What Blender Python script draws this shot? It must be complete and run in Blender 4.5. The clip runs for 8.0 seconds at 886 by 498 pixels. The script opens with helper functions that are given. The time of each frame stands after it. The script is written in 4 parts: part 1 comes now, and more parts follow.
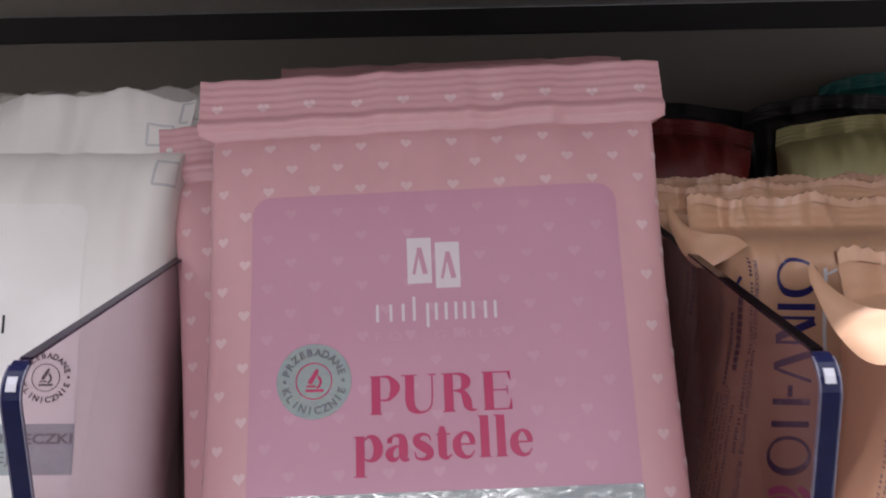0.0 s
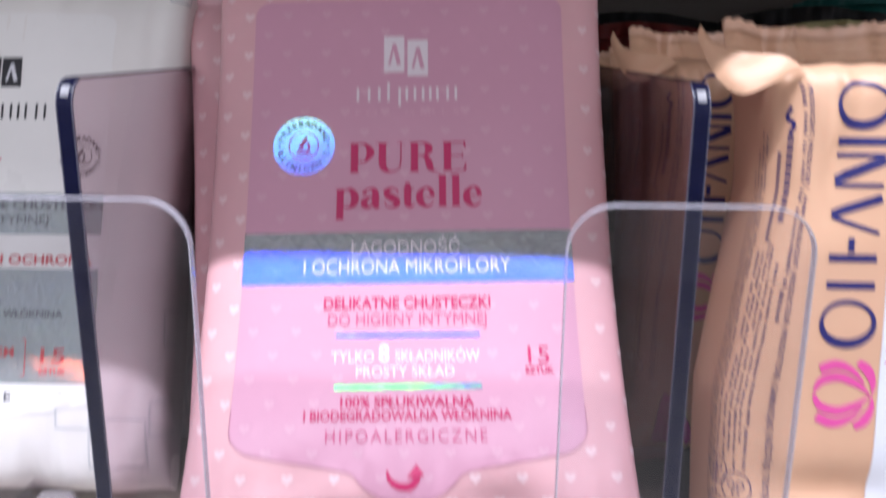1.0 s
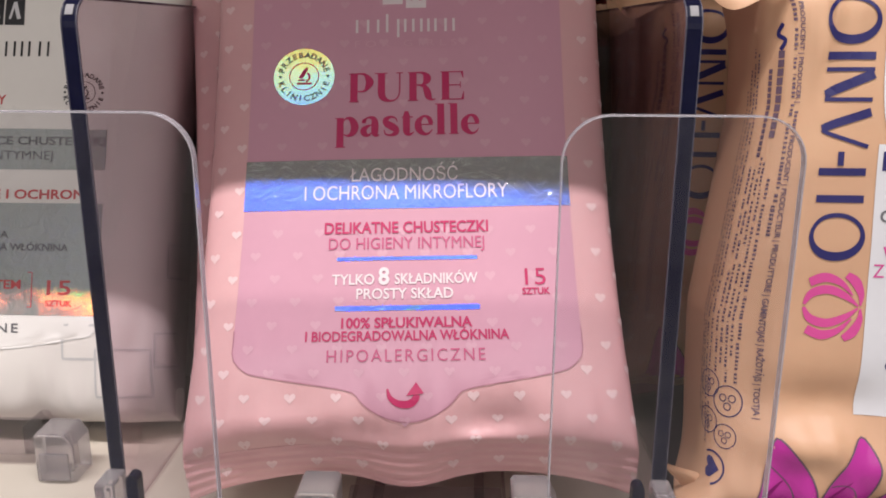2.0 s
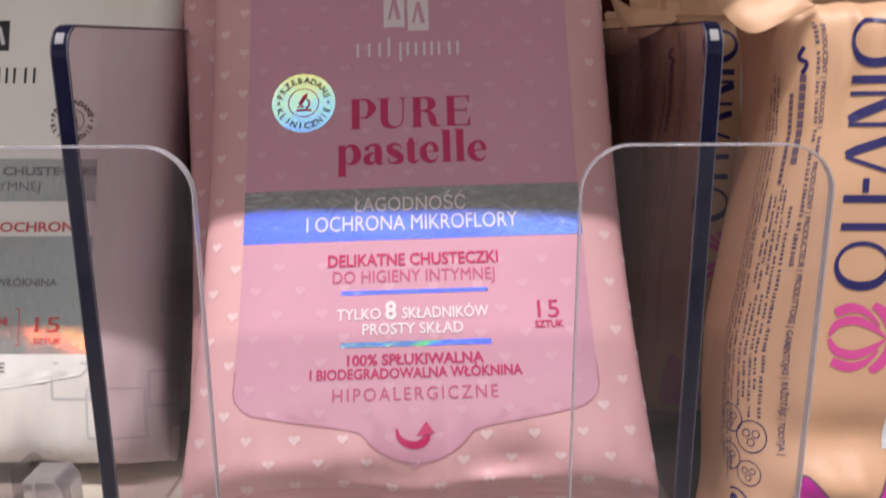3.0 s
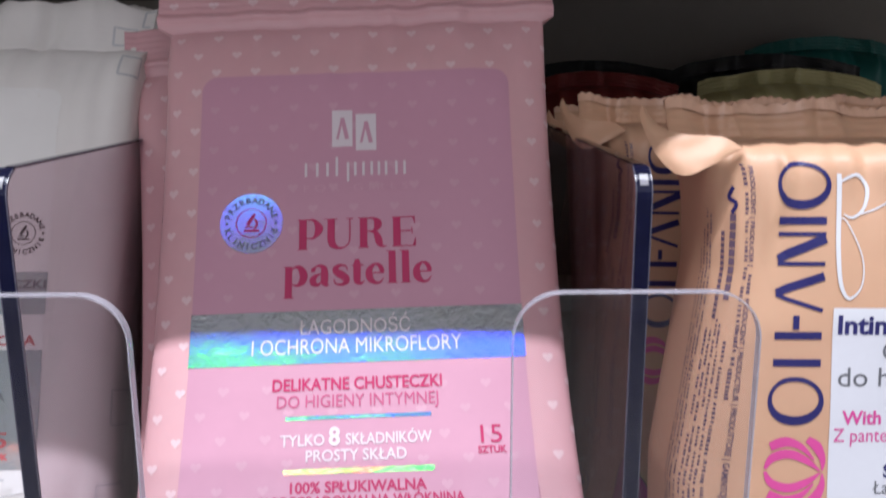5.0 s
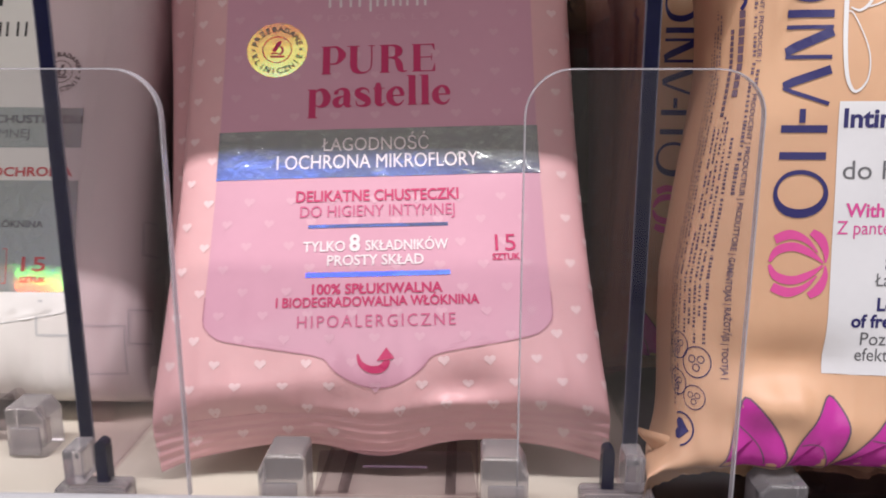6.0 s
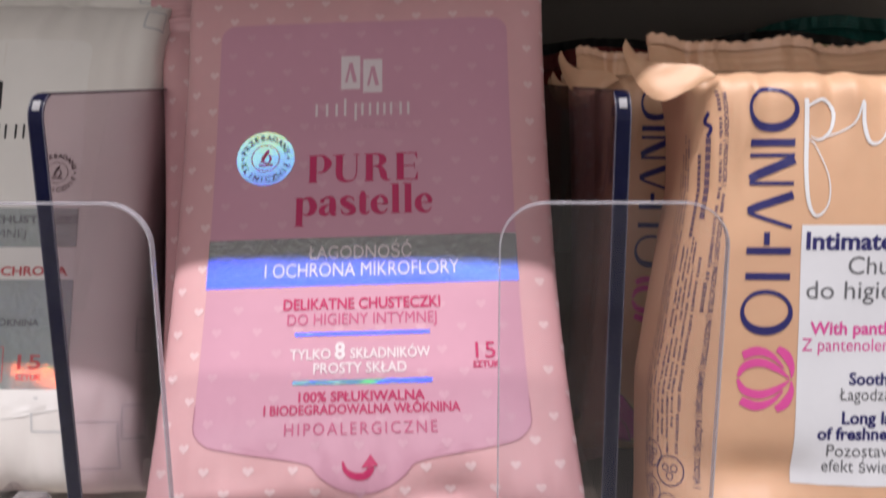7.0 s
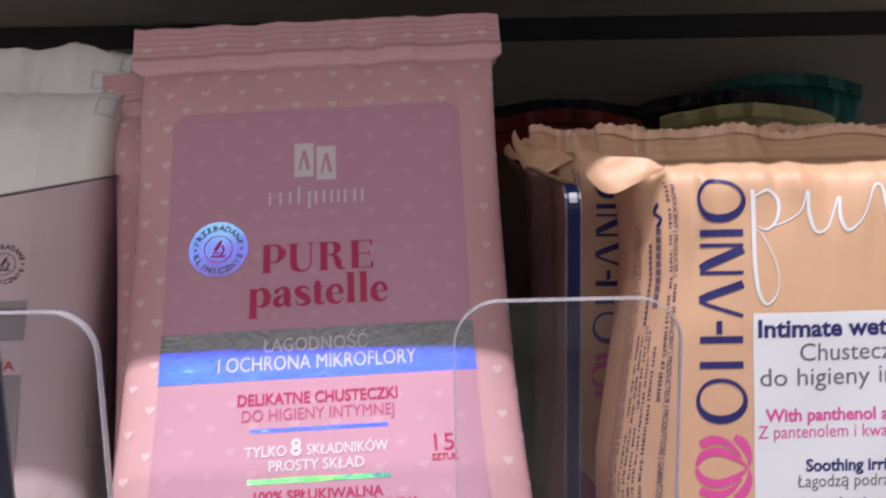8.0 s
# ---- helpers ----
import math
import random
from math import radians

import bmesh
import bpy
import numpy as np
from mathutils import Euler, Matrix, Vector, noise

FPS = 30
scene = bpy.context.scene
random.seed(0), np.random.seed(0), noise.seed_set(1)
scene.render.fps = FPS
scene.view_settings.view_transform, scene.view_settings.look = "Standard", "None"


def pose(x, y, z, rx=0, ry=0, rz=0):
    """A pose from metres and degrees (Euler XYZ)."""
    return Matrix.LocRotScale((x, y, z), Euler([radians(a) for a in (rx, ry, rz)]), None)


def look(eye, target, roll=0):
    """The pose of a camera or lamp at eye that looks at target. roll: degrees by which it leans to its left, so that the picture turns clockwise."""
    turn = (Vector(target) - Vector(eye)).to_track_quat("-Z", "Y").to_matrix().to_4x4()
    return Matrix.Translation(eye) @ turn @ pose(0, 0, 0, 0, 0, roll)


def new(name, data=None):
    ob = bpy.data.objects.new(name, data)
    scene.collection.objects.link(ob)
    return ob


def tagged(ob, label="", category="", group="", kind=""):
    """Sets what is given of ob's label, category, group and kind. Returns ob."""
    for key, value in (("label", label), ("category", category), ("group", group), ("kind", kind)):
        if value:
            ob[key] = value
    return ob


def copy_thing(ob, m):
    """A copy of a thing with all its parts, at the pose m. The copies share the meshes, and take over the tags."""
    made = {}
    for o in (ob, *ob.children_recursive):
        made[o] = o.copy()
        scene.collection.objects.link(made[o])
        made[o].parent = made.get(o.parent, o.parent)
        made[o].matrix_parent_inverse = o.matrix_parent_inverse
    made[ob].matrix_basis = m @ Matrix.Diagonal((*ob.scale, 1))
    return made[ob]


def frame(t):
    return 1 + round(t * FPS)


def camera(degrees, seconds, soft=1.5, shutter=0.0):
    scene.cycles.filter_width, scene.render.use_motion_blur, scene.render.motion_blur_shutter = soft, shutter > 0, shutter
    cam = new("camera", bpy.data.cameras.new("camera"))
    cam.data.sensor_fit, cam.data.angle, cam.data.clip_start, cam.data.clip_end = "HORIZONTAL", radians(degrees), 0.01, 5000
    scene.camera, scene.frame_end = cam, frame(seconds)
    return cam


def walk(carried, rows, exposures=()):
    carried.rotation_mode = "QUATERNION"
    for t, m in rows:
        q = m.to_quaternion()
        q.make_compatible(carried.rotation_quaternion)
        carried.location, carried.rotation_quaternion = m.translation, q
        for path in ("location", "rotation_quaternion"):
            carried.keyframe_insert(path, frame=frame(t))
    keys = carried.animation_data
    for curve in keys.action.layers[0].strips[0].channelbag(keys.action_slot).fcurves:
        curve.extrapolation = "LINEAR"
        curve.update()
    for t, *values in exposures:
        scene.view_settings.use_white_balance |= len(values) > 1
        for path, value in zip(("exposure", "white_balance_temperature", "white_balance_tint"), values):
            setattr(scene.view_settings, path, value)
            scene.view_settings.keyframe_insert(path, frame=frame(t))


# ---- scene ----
cam = camera(56.9, 8.0, soft=1.8, shutter=0.5)
PATH = [
    (0, (0.006, -0.01, 1.392), (-0.042, 1.947, 0.982), -1.1),
    (0.5, (0.012, -0.026, 1.382), (-0.05, 1.923, 0.935), -0.3),
    (0.7, (0.0136, -0.041, 1.370), (-0.056, 1.909, 0.914), -0.05),
    (1, (0.016, -0.053, 1.357), (-0.045, 1.887, 0.875), 0.4),
    (1.2, (0.018, -0.06, 1.347), (-0.052, 1.873, 0.837), 0.6),
    (2.5, (0.014, -0.06, 1.344), (-0.035, 1.872, 0.829), -0.2),
    (3, (0.011, -0.052, 1.347), (-0.011, 1.887, 0.857), -0.3),
    (3.5, (0.013, -0.053, 1.364), (0.021, 1.901, 0.941), -0.5),
    (4, (0.016, -0.049, 1.378), (0.053, 1.917, 1.013), -0.4),
    (4.2, (0.017, -0.048, 1.377), (0.063, 1.92, 1.025), -0.3),
    (5.3, (0.024, -0.05, 1.358), (0.006, 1.902, 0.921), -0.1),
    (5.5, (0.026, -0.052, 1.349), (-0.008, 1.896, 0.895), -0.0),
    (5.8, (0.024, -0.061, 1.334), (-0.0135, 1.886, 0.843), 0.0),
    (6, (0.023, -0.064, 1.331), (-0.032, 1.884, 0.879), 0.0),
    (6.2, (0.019, -0.07, 1.342), (0.008, 1.871, 0.862), 0.1),
    (6.5, (0.023, -0.068, 1.342), (-0.019, 1.879, 0.887), 0.0),
    (7, (0.027, -0.066, 1.353), (-0.024, 1.892, 0.947), -0.3),
    (7.3, (0.027, -0.0648, 1.356), (-0.018, 1.901, 1.0195), -0.65),
    (7.5, (0.027, -0.064, 1.358), (-0.001, 1.907, 1.018), -0.9),
    (8, (0.03, -0.063, 1.364), (0.06, 1.914, 1.058), -1.2),
]
walk(cam, [(t, look(eye, target, roll)) for t, eye, target, roll in PATH],
     [(0, 0.63, 5800, 12), (0.5, 0.75, 5600, 10), (1, 0.5, 5500, 12), (1.2, 0.35, 5800, 11), (2.5, 0.0, 6500, 10), (3, 0.0, 6400, 10), (4.2, -0.05, 6000, 8), (5.5, 0.3, 5500, 11), (6, 0.1, 6300, 10), (6.5, 0.0, 6300, 10), (8, 0.05, 6000, 12)])


# ---- world, lamps ----
world = bpy.data.worlds.new("world")
scene.world = world
world.use_nodes = True
world.node_tree.nodes["Background"].inputs[0].default_value = (1.0, 0.93, 0.91, 1)
world.node_tree.nodes["Background"].inputs[1].default_value = 0.25


def area_lamp(name, m, w, h, watts, colour):
    data = bpy.data.lights.new(name, "AREA")
    data.shape, data.size, data.size_y, data.energy, data.color = "RECTANGLE", w, h, watts, colour
    ob = new(name, data)
    ob.matrix_world = m
    return ob


# the strip lamp that hangs over the aisle, and a wide fill lamp added farther out
area_lamp("strip_light", look((0, -0.519, 3.0), (0, 0.10, 1.35)), 2.4, 0.03, 64, (1.0, 0.95, 0.93))
area_lamp("fill_light", look((0, -3.4, 2.6), (0, 0.1, 1.0)), 5.0, 0.5, 41, (1.0, 0.93, 0.91))


# ---- materials ----
def node(nt, kind, **props):
    n = nt.nodes.new(kind)
    for k, v in props.items():
        if k == "operation":
            n.operation = v
        elif k == "blend_type":
            n.blend_type = v
        elif k == "data_type":
            n.data_type = v
    return n


def mat(name, colour, rough=0.4, metal=0.0, vary=0.06, grain=40.0, bump=0.0, bump_scale=120.0, coat=0.0, spec=0.5, trans=0.0, ior=1.5, sub=0.0, vary2=0.04):
    m = bpy.data.materials.new(name)
    m.use_nodes = True
    nt = m.node_tree
    p = nt.nodes["Principled BSDF"]
    p.inputs["Roughness"].default_value = rough
    p.inputs["Metallic"].default_value = metal
    p.inputs["Coat Weight"].default_value = coat
    p.inputs["Specular IOR Level"].default_value = spec
    p.inputs["Transmission Weight"].default_value = trans
    p.inputs["IOR"].default_value = ior
    p.inputs["Subsurface Weight"].default_value = sub
    p.inputs["Subsurface Radius"].default_value = (0.004, 0.002, 0.002)
    tc = nt.nodes.new("ShaderNodeTexCoord")
    if vary > 0:
        tex = nt.nodes.new("ShaderNodeTexNoise")
        tex.inputs["Scale"].default_value = grain
        tex.inputs["Detail"].default_value = 6
        fine = nt.nodes.new("ShaderNodeTexNoise")
        fine.inputs["Scale"].default_value = grain * 14
        fine.inputs["Detail"].default_value = 3
        nt.links.new(tc.outputs["Object"], tex.inputs["Vector"])
        nt.links.new(tc.outputs["Object"], fine.inputs["Vector"])
        both = node(nt, "ShaderNodeMath", operation="MULTIPLY_ADD")
        nt.links.new(fine.outputs["Fac"], both.inputs[0])
        both.inputs[1].default_value = vary2 / max(vary, 0.001)
        nt.links.new(tex.outputs["Fac"], both.inputs[2])
        ramp = nt.nodes.new("ShaderNodeMapRange")
        ramp.inputs["From Min"].default_value = 0.25
        ramp.inputs["From Max"].default_value = 0.85 + vary2 / max(vary, 0.001)
        ramp.inputs["To Min"].default_value = 1 - vary
        ramp.inputs["To Max"].default_value = 1 + vary
        nt.links.new(both.outputs[0], ramp.inputs["Value"])
        mul = nt.nodes.new("ShaderNodeVectorMath")
        mul.operation = "MULTIPLY"
        mul.inputs[0].default_value = colour[:3]
        nt.links.new(ramp.outputs["Result"], mul.inputs[1])
        nt.links.new(mul.outputs["Vector"], p.inputs["Base Color"])
        rr = nt.nodes.new("ShaderNodeMapRange")
        rr.inputs["To Min"].default_value = max(0.0, rough - 0.06)
        rr.inputs["To Max"].default_value = min(1.0, rough + 0.06)
        nt.links.new(tex.outputs["Fac"], rr.inputs["Value"])
        nt.links.new(rr.outputs["Result"], p.inputs["Roughness"])
    else:
        p.inputs["Base Color"].default_value = (*colour[:3], 1)
    if bump > 0:
        bt = nt.nodes.new("ShaderNodeTexNoise")
        bt.inputs["Scale"].default_value = bump_scale
        bt.inputs["Detail"].default_value = 5
        nt.links.new(tc.outputs["Object"], bt.inputs["Vector"])
        bn = nt.nodes.new("ShaderNodeBump")
        bn.inputs["Strength"].default_value = bump
        bn.inputs["Distance"].default_value = 0.001
        nt.links.new(bt.outputs["Fac"], bn.inputs["Height"])
        nt.links.new(bn.outputs["Normal"], p.inputs["Normal"])
    return m


def hologram(name, base, lobes, rough=0.16, scratch=0.5, metal=0.6, dull=0.5):
    """Embossed foil: a dull silver, and one gloss lobe a colour, each thrown off at the angle of its wavelength."""
    m = bpy.data.materials.new(name)
    m.use_nodes = True
    nt = m.node_tree
    out = nt.nodes["Material Output"]
    p = nt.nodes["Principled BSDF"]
    p.inputs["Base Color"].default_value = (*base, 1)
    p.inputs["Metallic"].default_value = metal
    p.inputs["Roughness"].default_value = dull
    tc = nt.nodes.new("ShaderNodeTexCoord")
    tex = nt.nodes.new("ShaderNodeTexNoise")
    tex.inputs["Scale"].default_value = 260
    tex.inputs["Detail"].default_value = 7
    tex.inputs["Distortion"].default_value = 1.5
    nt.links.new(tc.outputs["Object"], tex.inputs["Vector"])
    bn = nt.nodes.new("ShaderNodeBump")
    bn.inputs["Strength"].default_value = scratch
    bn.inputs["Distance"].default_value = 0.0006
    nt.links.new(tex.outputs["Fac"], bn.inputs["Height"])
    nt.links.new(bn.outputs["Normal"], p.inputs["Normal"])
    soft = nt.nodes.new("ShaderNodeBump")
    soft.inputs["Strength"].default_value = scratch * 0.2
    soft.inputs["Distance"].default_value = 0.0006
    nt.links.new(tex.outputs["Fac"], soft.inputs["Height"])
    wide = nt.nodes.new("ShaderNodeTexNoise")
    wide.inputs["Scale"].default_value = 30
    nt.links.new(tc.outputs["Object"], wide.inputs["Vector"])
    last = p.outputs["BSDF"]
    for degrees, colour in lobes:
        shift = nt.nodes.new("ShaderNodeMapRange")
        shift.inputs["To Min"].default_value = -radians(degrees - 0.7)
        shift.inputs["To Max"].default_value = -radians(degrees + 0.7)
        nt.links.new(wide.outputs["Fac"], shift.inputs["Value"])
        rot = nt.nodes.new("ShaderNodeVectorRotate")
        rot.rotation_type = "X_AXIS"
        nt.links.new(shift.outputs["Result"], rot.inputs["Angle"])
        nt.links.new(soft.outputs["Normal"], rot.inputs["Vector"])
        gl = nt.nodes.new("ShaderNodeBsdfGlossy")
        gl.inputs["Color"].default_value = (*colour, 1)
        gl.inputs["Roughness"].default_value = rough
        nt.links.new(rot.outputs["Vector"], gl.inputs["Normal"])
        add = nt.nodes.new("ShaderNodeAddShader")
        nt.links.new(last, add.inputs[0])
        nt.links.new(gl.outputs["BSDF"], add.inputs[1])
        last = add.outputs["Shader"]
    nt.links.new(last, out.inputs["Surface"])
    return m


SPECTRUM = [(10.8, (0.001, 0.003, 0.014)), (13.2, (0.0, 0.001, 0.042)), (16.9, (0.0, 0.026, 0.001)), (19.3, (0.036, 0.002, 0.0))]
PINK_FILM = mat("pink_film", (0.60, 0.342, 0.352), 0.40, vary=0.05, grain=25, bump=0.06, bump_scale=90, sub=0.1)
PINK_PANEL = mat("pink_panel", (0.515, 0.268, 0.345), 0.30, vary=0.04, grain=25, bump=0.03, bump_scale=90)
HEART_WHITE = mat("heart_white", (0.68, 0.49, 0.50), 0.4, vary=0.08, grain=200)
HEART_PALE = mat("heart_pale", (0.545, 0.31, 0.38), 0.35, vary=0.08, grain=200)
MAGENTA = mat("magenta_ink", (0.43, 0.018, 0.10), 0.35, vary=0.08, grain=120)
MAGENTA_PALE = mat("pale_magenta_ink", (0.46, 0.08, 0.18), 0.35, vary=0.08, grain=120)
RIM_INK = mat("label_rim_ink", (0.40, 0.18, 0.235), 0.35, vary=0.1, grain=120)
WHITE_INK = mat("white_ink", (0.66, 0.58, 0.60), 0.35, vary=0.05, grain=150)
WHITE_FILM = mat("white_film", (0.76, 0.73, 0.68), 0.36, vary=0.03, grain=20, bump=0.06, bump_scale=70)
WHITE_PANEL = mat("white_panel", (0.79, 0.77, 0.73), 0.28, vary=0.03, grain=20)
GREY_INK = mat("grey_ink", (0.12, 0.12, 0.13), 0.4, vary=0.1, grain=120)
GREY_LINE = mat("grey_line", (0.55, 0.55, 0.54), 0.4, vary=0.1, grain=120)
BLACK_INK = mat("black_ink", (0.012, 0.012, 0.015), 0.35, vary=0.1, grain=120)
RED_INK = mat("red_ink", (0.55, 0.06, 0.07), 0.4, vary=0.1, grain=120)
BEIGE_FILM = mat("beige_film", (0.56, 0.335, 0.205), 0.47, vary=0.05, grain=22, bump=0.10, bump_scale=60, sub=0.1)
BEIGE_PALE = mat("beige_fin", (0.64, 0.40, 0.27), 0.42, vary=0.08, grain=60)
NAVY_INK = mat("navy_ink", (0.018, 0.016, 0.11), 0.35, vary=0.12, grain=120)
LOTUS_INK = mat("lotus_ink", (0.60, 0.07, 0.28), 0.35, vary=0.08, grain=120)
PETAL_INK = mat("petal_ink", (0.44, 0.03, 0.28), 0.35, vary=0.10, grain=80)
CARD_WHITE = mat("white_print", (0.64, 0.64, 0.66), 0.33, vary=0.03, grain=40)
BROWN_INK = mat("brown_ink", (0.13, 0.08, 0.12), 0.45, vary=0.2, grain=200)
FOIL = hologram("holographic_foil", (0.31, 0.32, 0.295), [(a, tuple(1.6 * k for k in c)) for a, c in SPECTRUM], 0.135, 0.3, 1.0, 0.16)
FOIL_LINE = hologram("holographic_line", (0.22, 0.24, 0.25), [(a + 3.0, tuple(1.5 * k for k in c)) for a, c in SPECTRUM], 0.13, 0.3, 1.0, 0.16)
FOIL_WHITE = hologram("silver_foil", (0.30, 0.33, 0.31), [(a + 5.4, tuple(1.7 * k for k in c)) for a, c in SPECTRUM], 0.15)
BADGE = hologram("badge_foil", (0.17, 0.20, 0.18), [(-19.1, (0.09, 0.010, 0.0)), (-17.9, (0.040, 0.075, 0.0)), (-16.9, (0.0, 0.060, 0.020)), (-15.9, (0.0, 0.012, 0.085)), (-14.9, (0.018, 0.0, 0.075))], 0.112, 0.1)
def clear_plastic(name, tint):
    """A clear sheet: tinted straight through, with a mirror gloss that grows at a glance."""
    m = bpy.data.materials.new(name)
    m.use_nodes = True
    t = m.node_tree
    t.nodes.remove(t.nodes["Principled BSDF"])
    see = t.nodes.new("ShaderNodeBsdfTransparent")
    see.inputs["Color"].default_value = (*tint, 1)
    gloss = t.nodes.new("ShaderNodeBsdfGlossy")
    gloss.inputs["Roughness"].default_value = 0.03
    face = t.nodes.new("ShaderNodeLayerWeight")
    face.inputs["Blend"].default_value = 0.5
    power = t.nodes.new("ShaderNodeMath")
    power.operation = "POWER"
    power.inputs[1].default_value = 5.0
    fres = t.nodes.new("ShaderNodeMath")
    fres.operation = "MULTIPLY_ADD"
    fres.inputs[1].default_value, fres.inputs[2].default_value = 0.85, 0.04
    t.links.new(face.outputs["Facing"], power.inputs[0])
    t.links.new(power.outputs[0], fres.inputs[0])
    mix = t.nodes.new("ShaderNodeMixShader")
    t.links.new(fres.outputs[0], mix.inputs["Fac"])
    t.links.new(see.outputs["BSDF"], mix.inputs[1])
    t.links.new(gloss.outputs["BSDF"], mix.inputs[2])
    t.links.new(mix.outputs["Shader"], t.nodes["Material Output"].inputs["Surface"])
    return m


ACRYLIC = clear_plastic("clear_acrylic", (0.87, 0.80, 0.835))
LIP_CLEAR = clear_plastic("clear_acrylic_stop", (0.95, 0.945, 0.955))
EDGE_TOP = clear_plastic("smoky_acrylic_edge", (0.26, 0.24, 0.34))
EDGE_NAVY = mat("tinted_acrylic_edge", (0.0045, 0.005, 0.021), 0.22, vary=0.2, grain=300, spec=0.18)
EDGE_HIGHLIGHT = mat("painted_edge_highlight", (0.075, 0.07, 0.095), 0.2, vary=0.2, grain=300)
# pale colour that stands in for the shine of the acrylic edges
EDGE_SHINE = mat("painted_edge_shine", (0.62, 0.60, 0.63), 0.2, vary=0.15, grain=300, trans=0.6, ior=1.3)
TRACK_CLEAR = clear_plastic("clear_track_plastic", (0.86, 0.83, 0.85))
FROSTED = mat("frosted_plastic", (0.64, 0.61, 0.63), 0.10, vary=0.08, grain=200, trans=0.82, ior=1.46)
SHELF_PAINT = mat("cream_shelf_paint", (0.62, 0.57, 0.47), 0.42, vary=0.06, grain=12, bump=0.05, bump_scale=300)
RAIL_WHITE = mat("white_rail_plastic", (0.40, 0.40, 0.42), 0.3, vary=0.05, grain=30)
BACK_PAINT = mat("grey_back_panel", (0.20, 0.178, 0.158), 0.55, vary=0.08, grain=10)
UPPER_PAINT = mat("upper_shelf_paint", (0.48, 0.46, 0.44), 0.5, vary=0.06, grain=10)
SLOT_SHADE = mat("slot_shade", (0.012, 0.010, 0.010), 0.6, vary=0.1, grain=40)
LANE_DARK = mat("dark_under_packs", (0.030, 0.022, 0.030), 0.35, vary=0.15, grain=40)
WALL_PAINT = mat("shop_wall_paint", (0.82, 0.81, 0.80), 0.7, vary=0.05, grain=2)
FLOOR_TILE = mat("shop_floor", (0.55, 0.53, 0.50), 0.4, vary=0.1, grain=3)
# added plate's material: lets only part of the lamp's light through
DIM_PLATE = mat("clear_dimming_plate", (0.86, 0.85, 0.88), 0.2, vary=0.0)
nt = DIM_PLATE.node_tree
tr = nt.nodes.new("ShaderNodeBsdfTransparent")
tr.inputs["Color"].default_value = (0.865, 0.86, 0.875, 1)
nt.links.new(tr.outputs["BSDF"], nt.nodes["Material Output"].inputs["Surface"])


# ---- mesh helpers ----
def link_mesh(name, verts, faces, material, parent=None, label="", smooth=False):
    me = bpy.data.meshes.new(name)
    me.from_pydata(verts, [], faces)
    me.validate()
    me.update()
    me.materials.append(material)
    if smooth:
        me.polygons.foreach_set("use_smooth", [True] * len(me.polygons))
    ob = new(name, me)
    if parent:
        ob.parent = parent
    if label:
        ob["label"] = label
    return ob


def part(name, bm, material, parent=None, label="", smooth=False):
    me = bpy.data.meshes.new(name)
    bm.normal_update()
    bm.to_mesh(me)
    bm.free()
    me.materials.append(material)
    if smooth:
        me.polygons.foreach_set("use_smooth", [True] * len(me.polygons))
    ob = new(name, me)
    if parent:
        ob.parent = parent
    if label:
        ob["label"] = label
    return ob


def box(x0, x1, y0, y1, z0, z1, bevel=0.0, segments=2):
    bm = bmesh.new()
    bmesh.ops.create_cube(bm, size=1)
    bmesh.ops.scale(bm, vec=(x1 - x0, y1 - y0, z1 - z0), verts=bm.verts)
    bmesh.ops.translate(bm, vec=((x0 + x1) / 2, (y0 + y1) / 2, (z0 + z1) / 2), verts=bm.verts)
    if bevel:
        bmesh.ops.bevel(bm, geom=bm.edges[:], offset=bevel, segments=segments, affect="EDGES", profile=0.5)
    return bm


def prism(outline, axis, lo, hi, bevel=0.0):
    """A plate with the given outline (two coordinates), from lo to hi along the axis ('x' or 'y')."""
    bm = bmesh.new()
    at = (lambda p, d: (d, p[0], p[1])) if axis == "x" else (lambda p, d: (p[0], d, p[1]))
    a = [bm.verts.new(at(p, lo)) for p in outline]
    b = [bm.verts.new(at(p, hi)) for p in outline]
    bm.faces.new(a)
    bm.faces.new(b[::-1])
    for i in range(len(a)):
        j = (i + 1) % len(a)
        bm.faces.new((a[j], a[i], b[i], b[j]))
    bmesh.ops.recalc_face_normals(bm, faces=bm.faces[:])
    if bevel:
        rim = [e for e in bm.edges if len(e.link_faces) == 2 and e.calc_face_angle(0) > 1.0]
        bmesh.ops.bevel(bm, geom=rim, offset=bevel, segments=2, affect="EDGES", profile=0.5)
    return bm


def ribbon(path, axis, lo, hi, thick):
    """A thin strip that follows an open path in the plane, from lo to hi across it."""
    inner = []
    for i, p in enumerate(path):
        a, b = path[max(i - 1, 0)], path[min(i + 1, len(path) - 1)]
        d = Vector((b[0] - a[0], b[1] - a[1])).normalized()
        inner.append((p[0] + d.y * thick, p[1] - d.x * thick))
    bm = bmesh.new()
    at = (lambda p, d: (d, p[0], p[1])) if axis == "x" else (lambda p, d: (p[0], d, p[1]))
    rows = [[bm.verts.new(at(p, d)) for p, d in ((o, lo), (o, hi), (q, hi), (q, lo))] for o, q in zip(path, inner)]
    for r, s in zip(rows, rows[1:]):
        for k in range(4):
            bm.faces.new((r[k], r[(k + 1) % 4], s[(k + 1) % 4], s[k]))
    bm.faces.new(rows[0])
    bm.faces.new(rows[-1][::-1])
    bmesh.ops.recalc_face_normals(bm, faces=bm.faces[:])
    return bm


def arc(cx, cy, r, a0, a1, n=8):
    return [(cx + r * math.cos(radians(a0 + (a1 - a0) * i / n)), cy + r * math.sin(radians(a0 + (a1 - a0) * i / n))) for i in range(n + 1)]


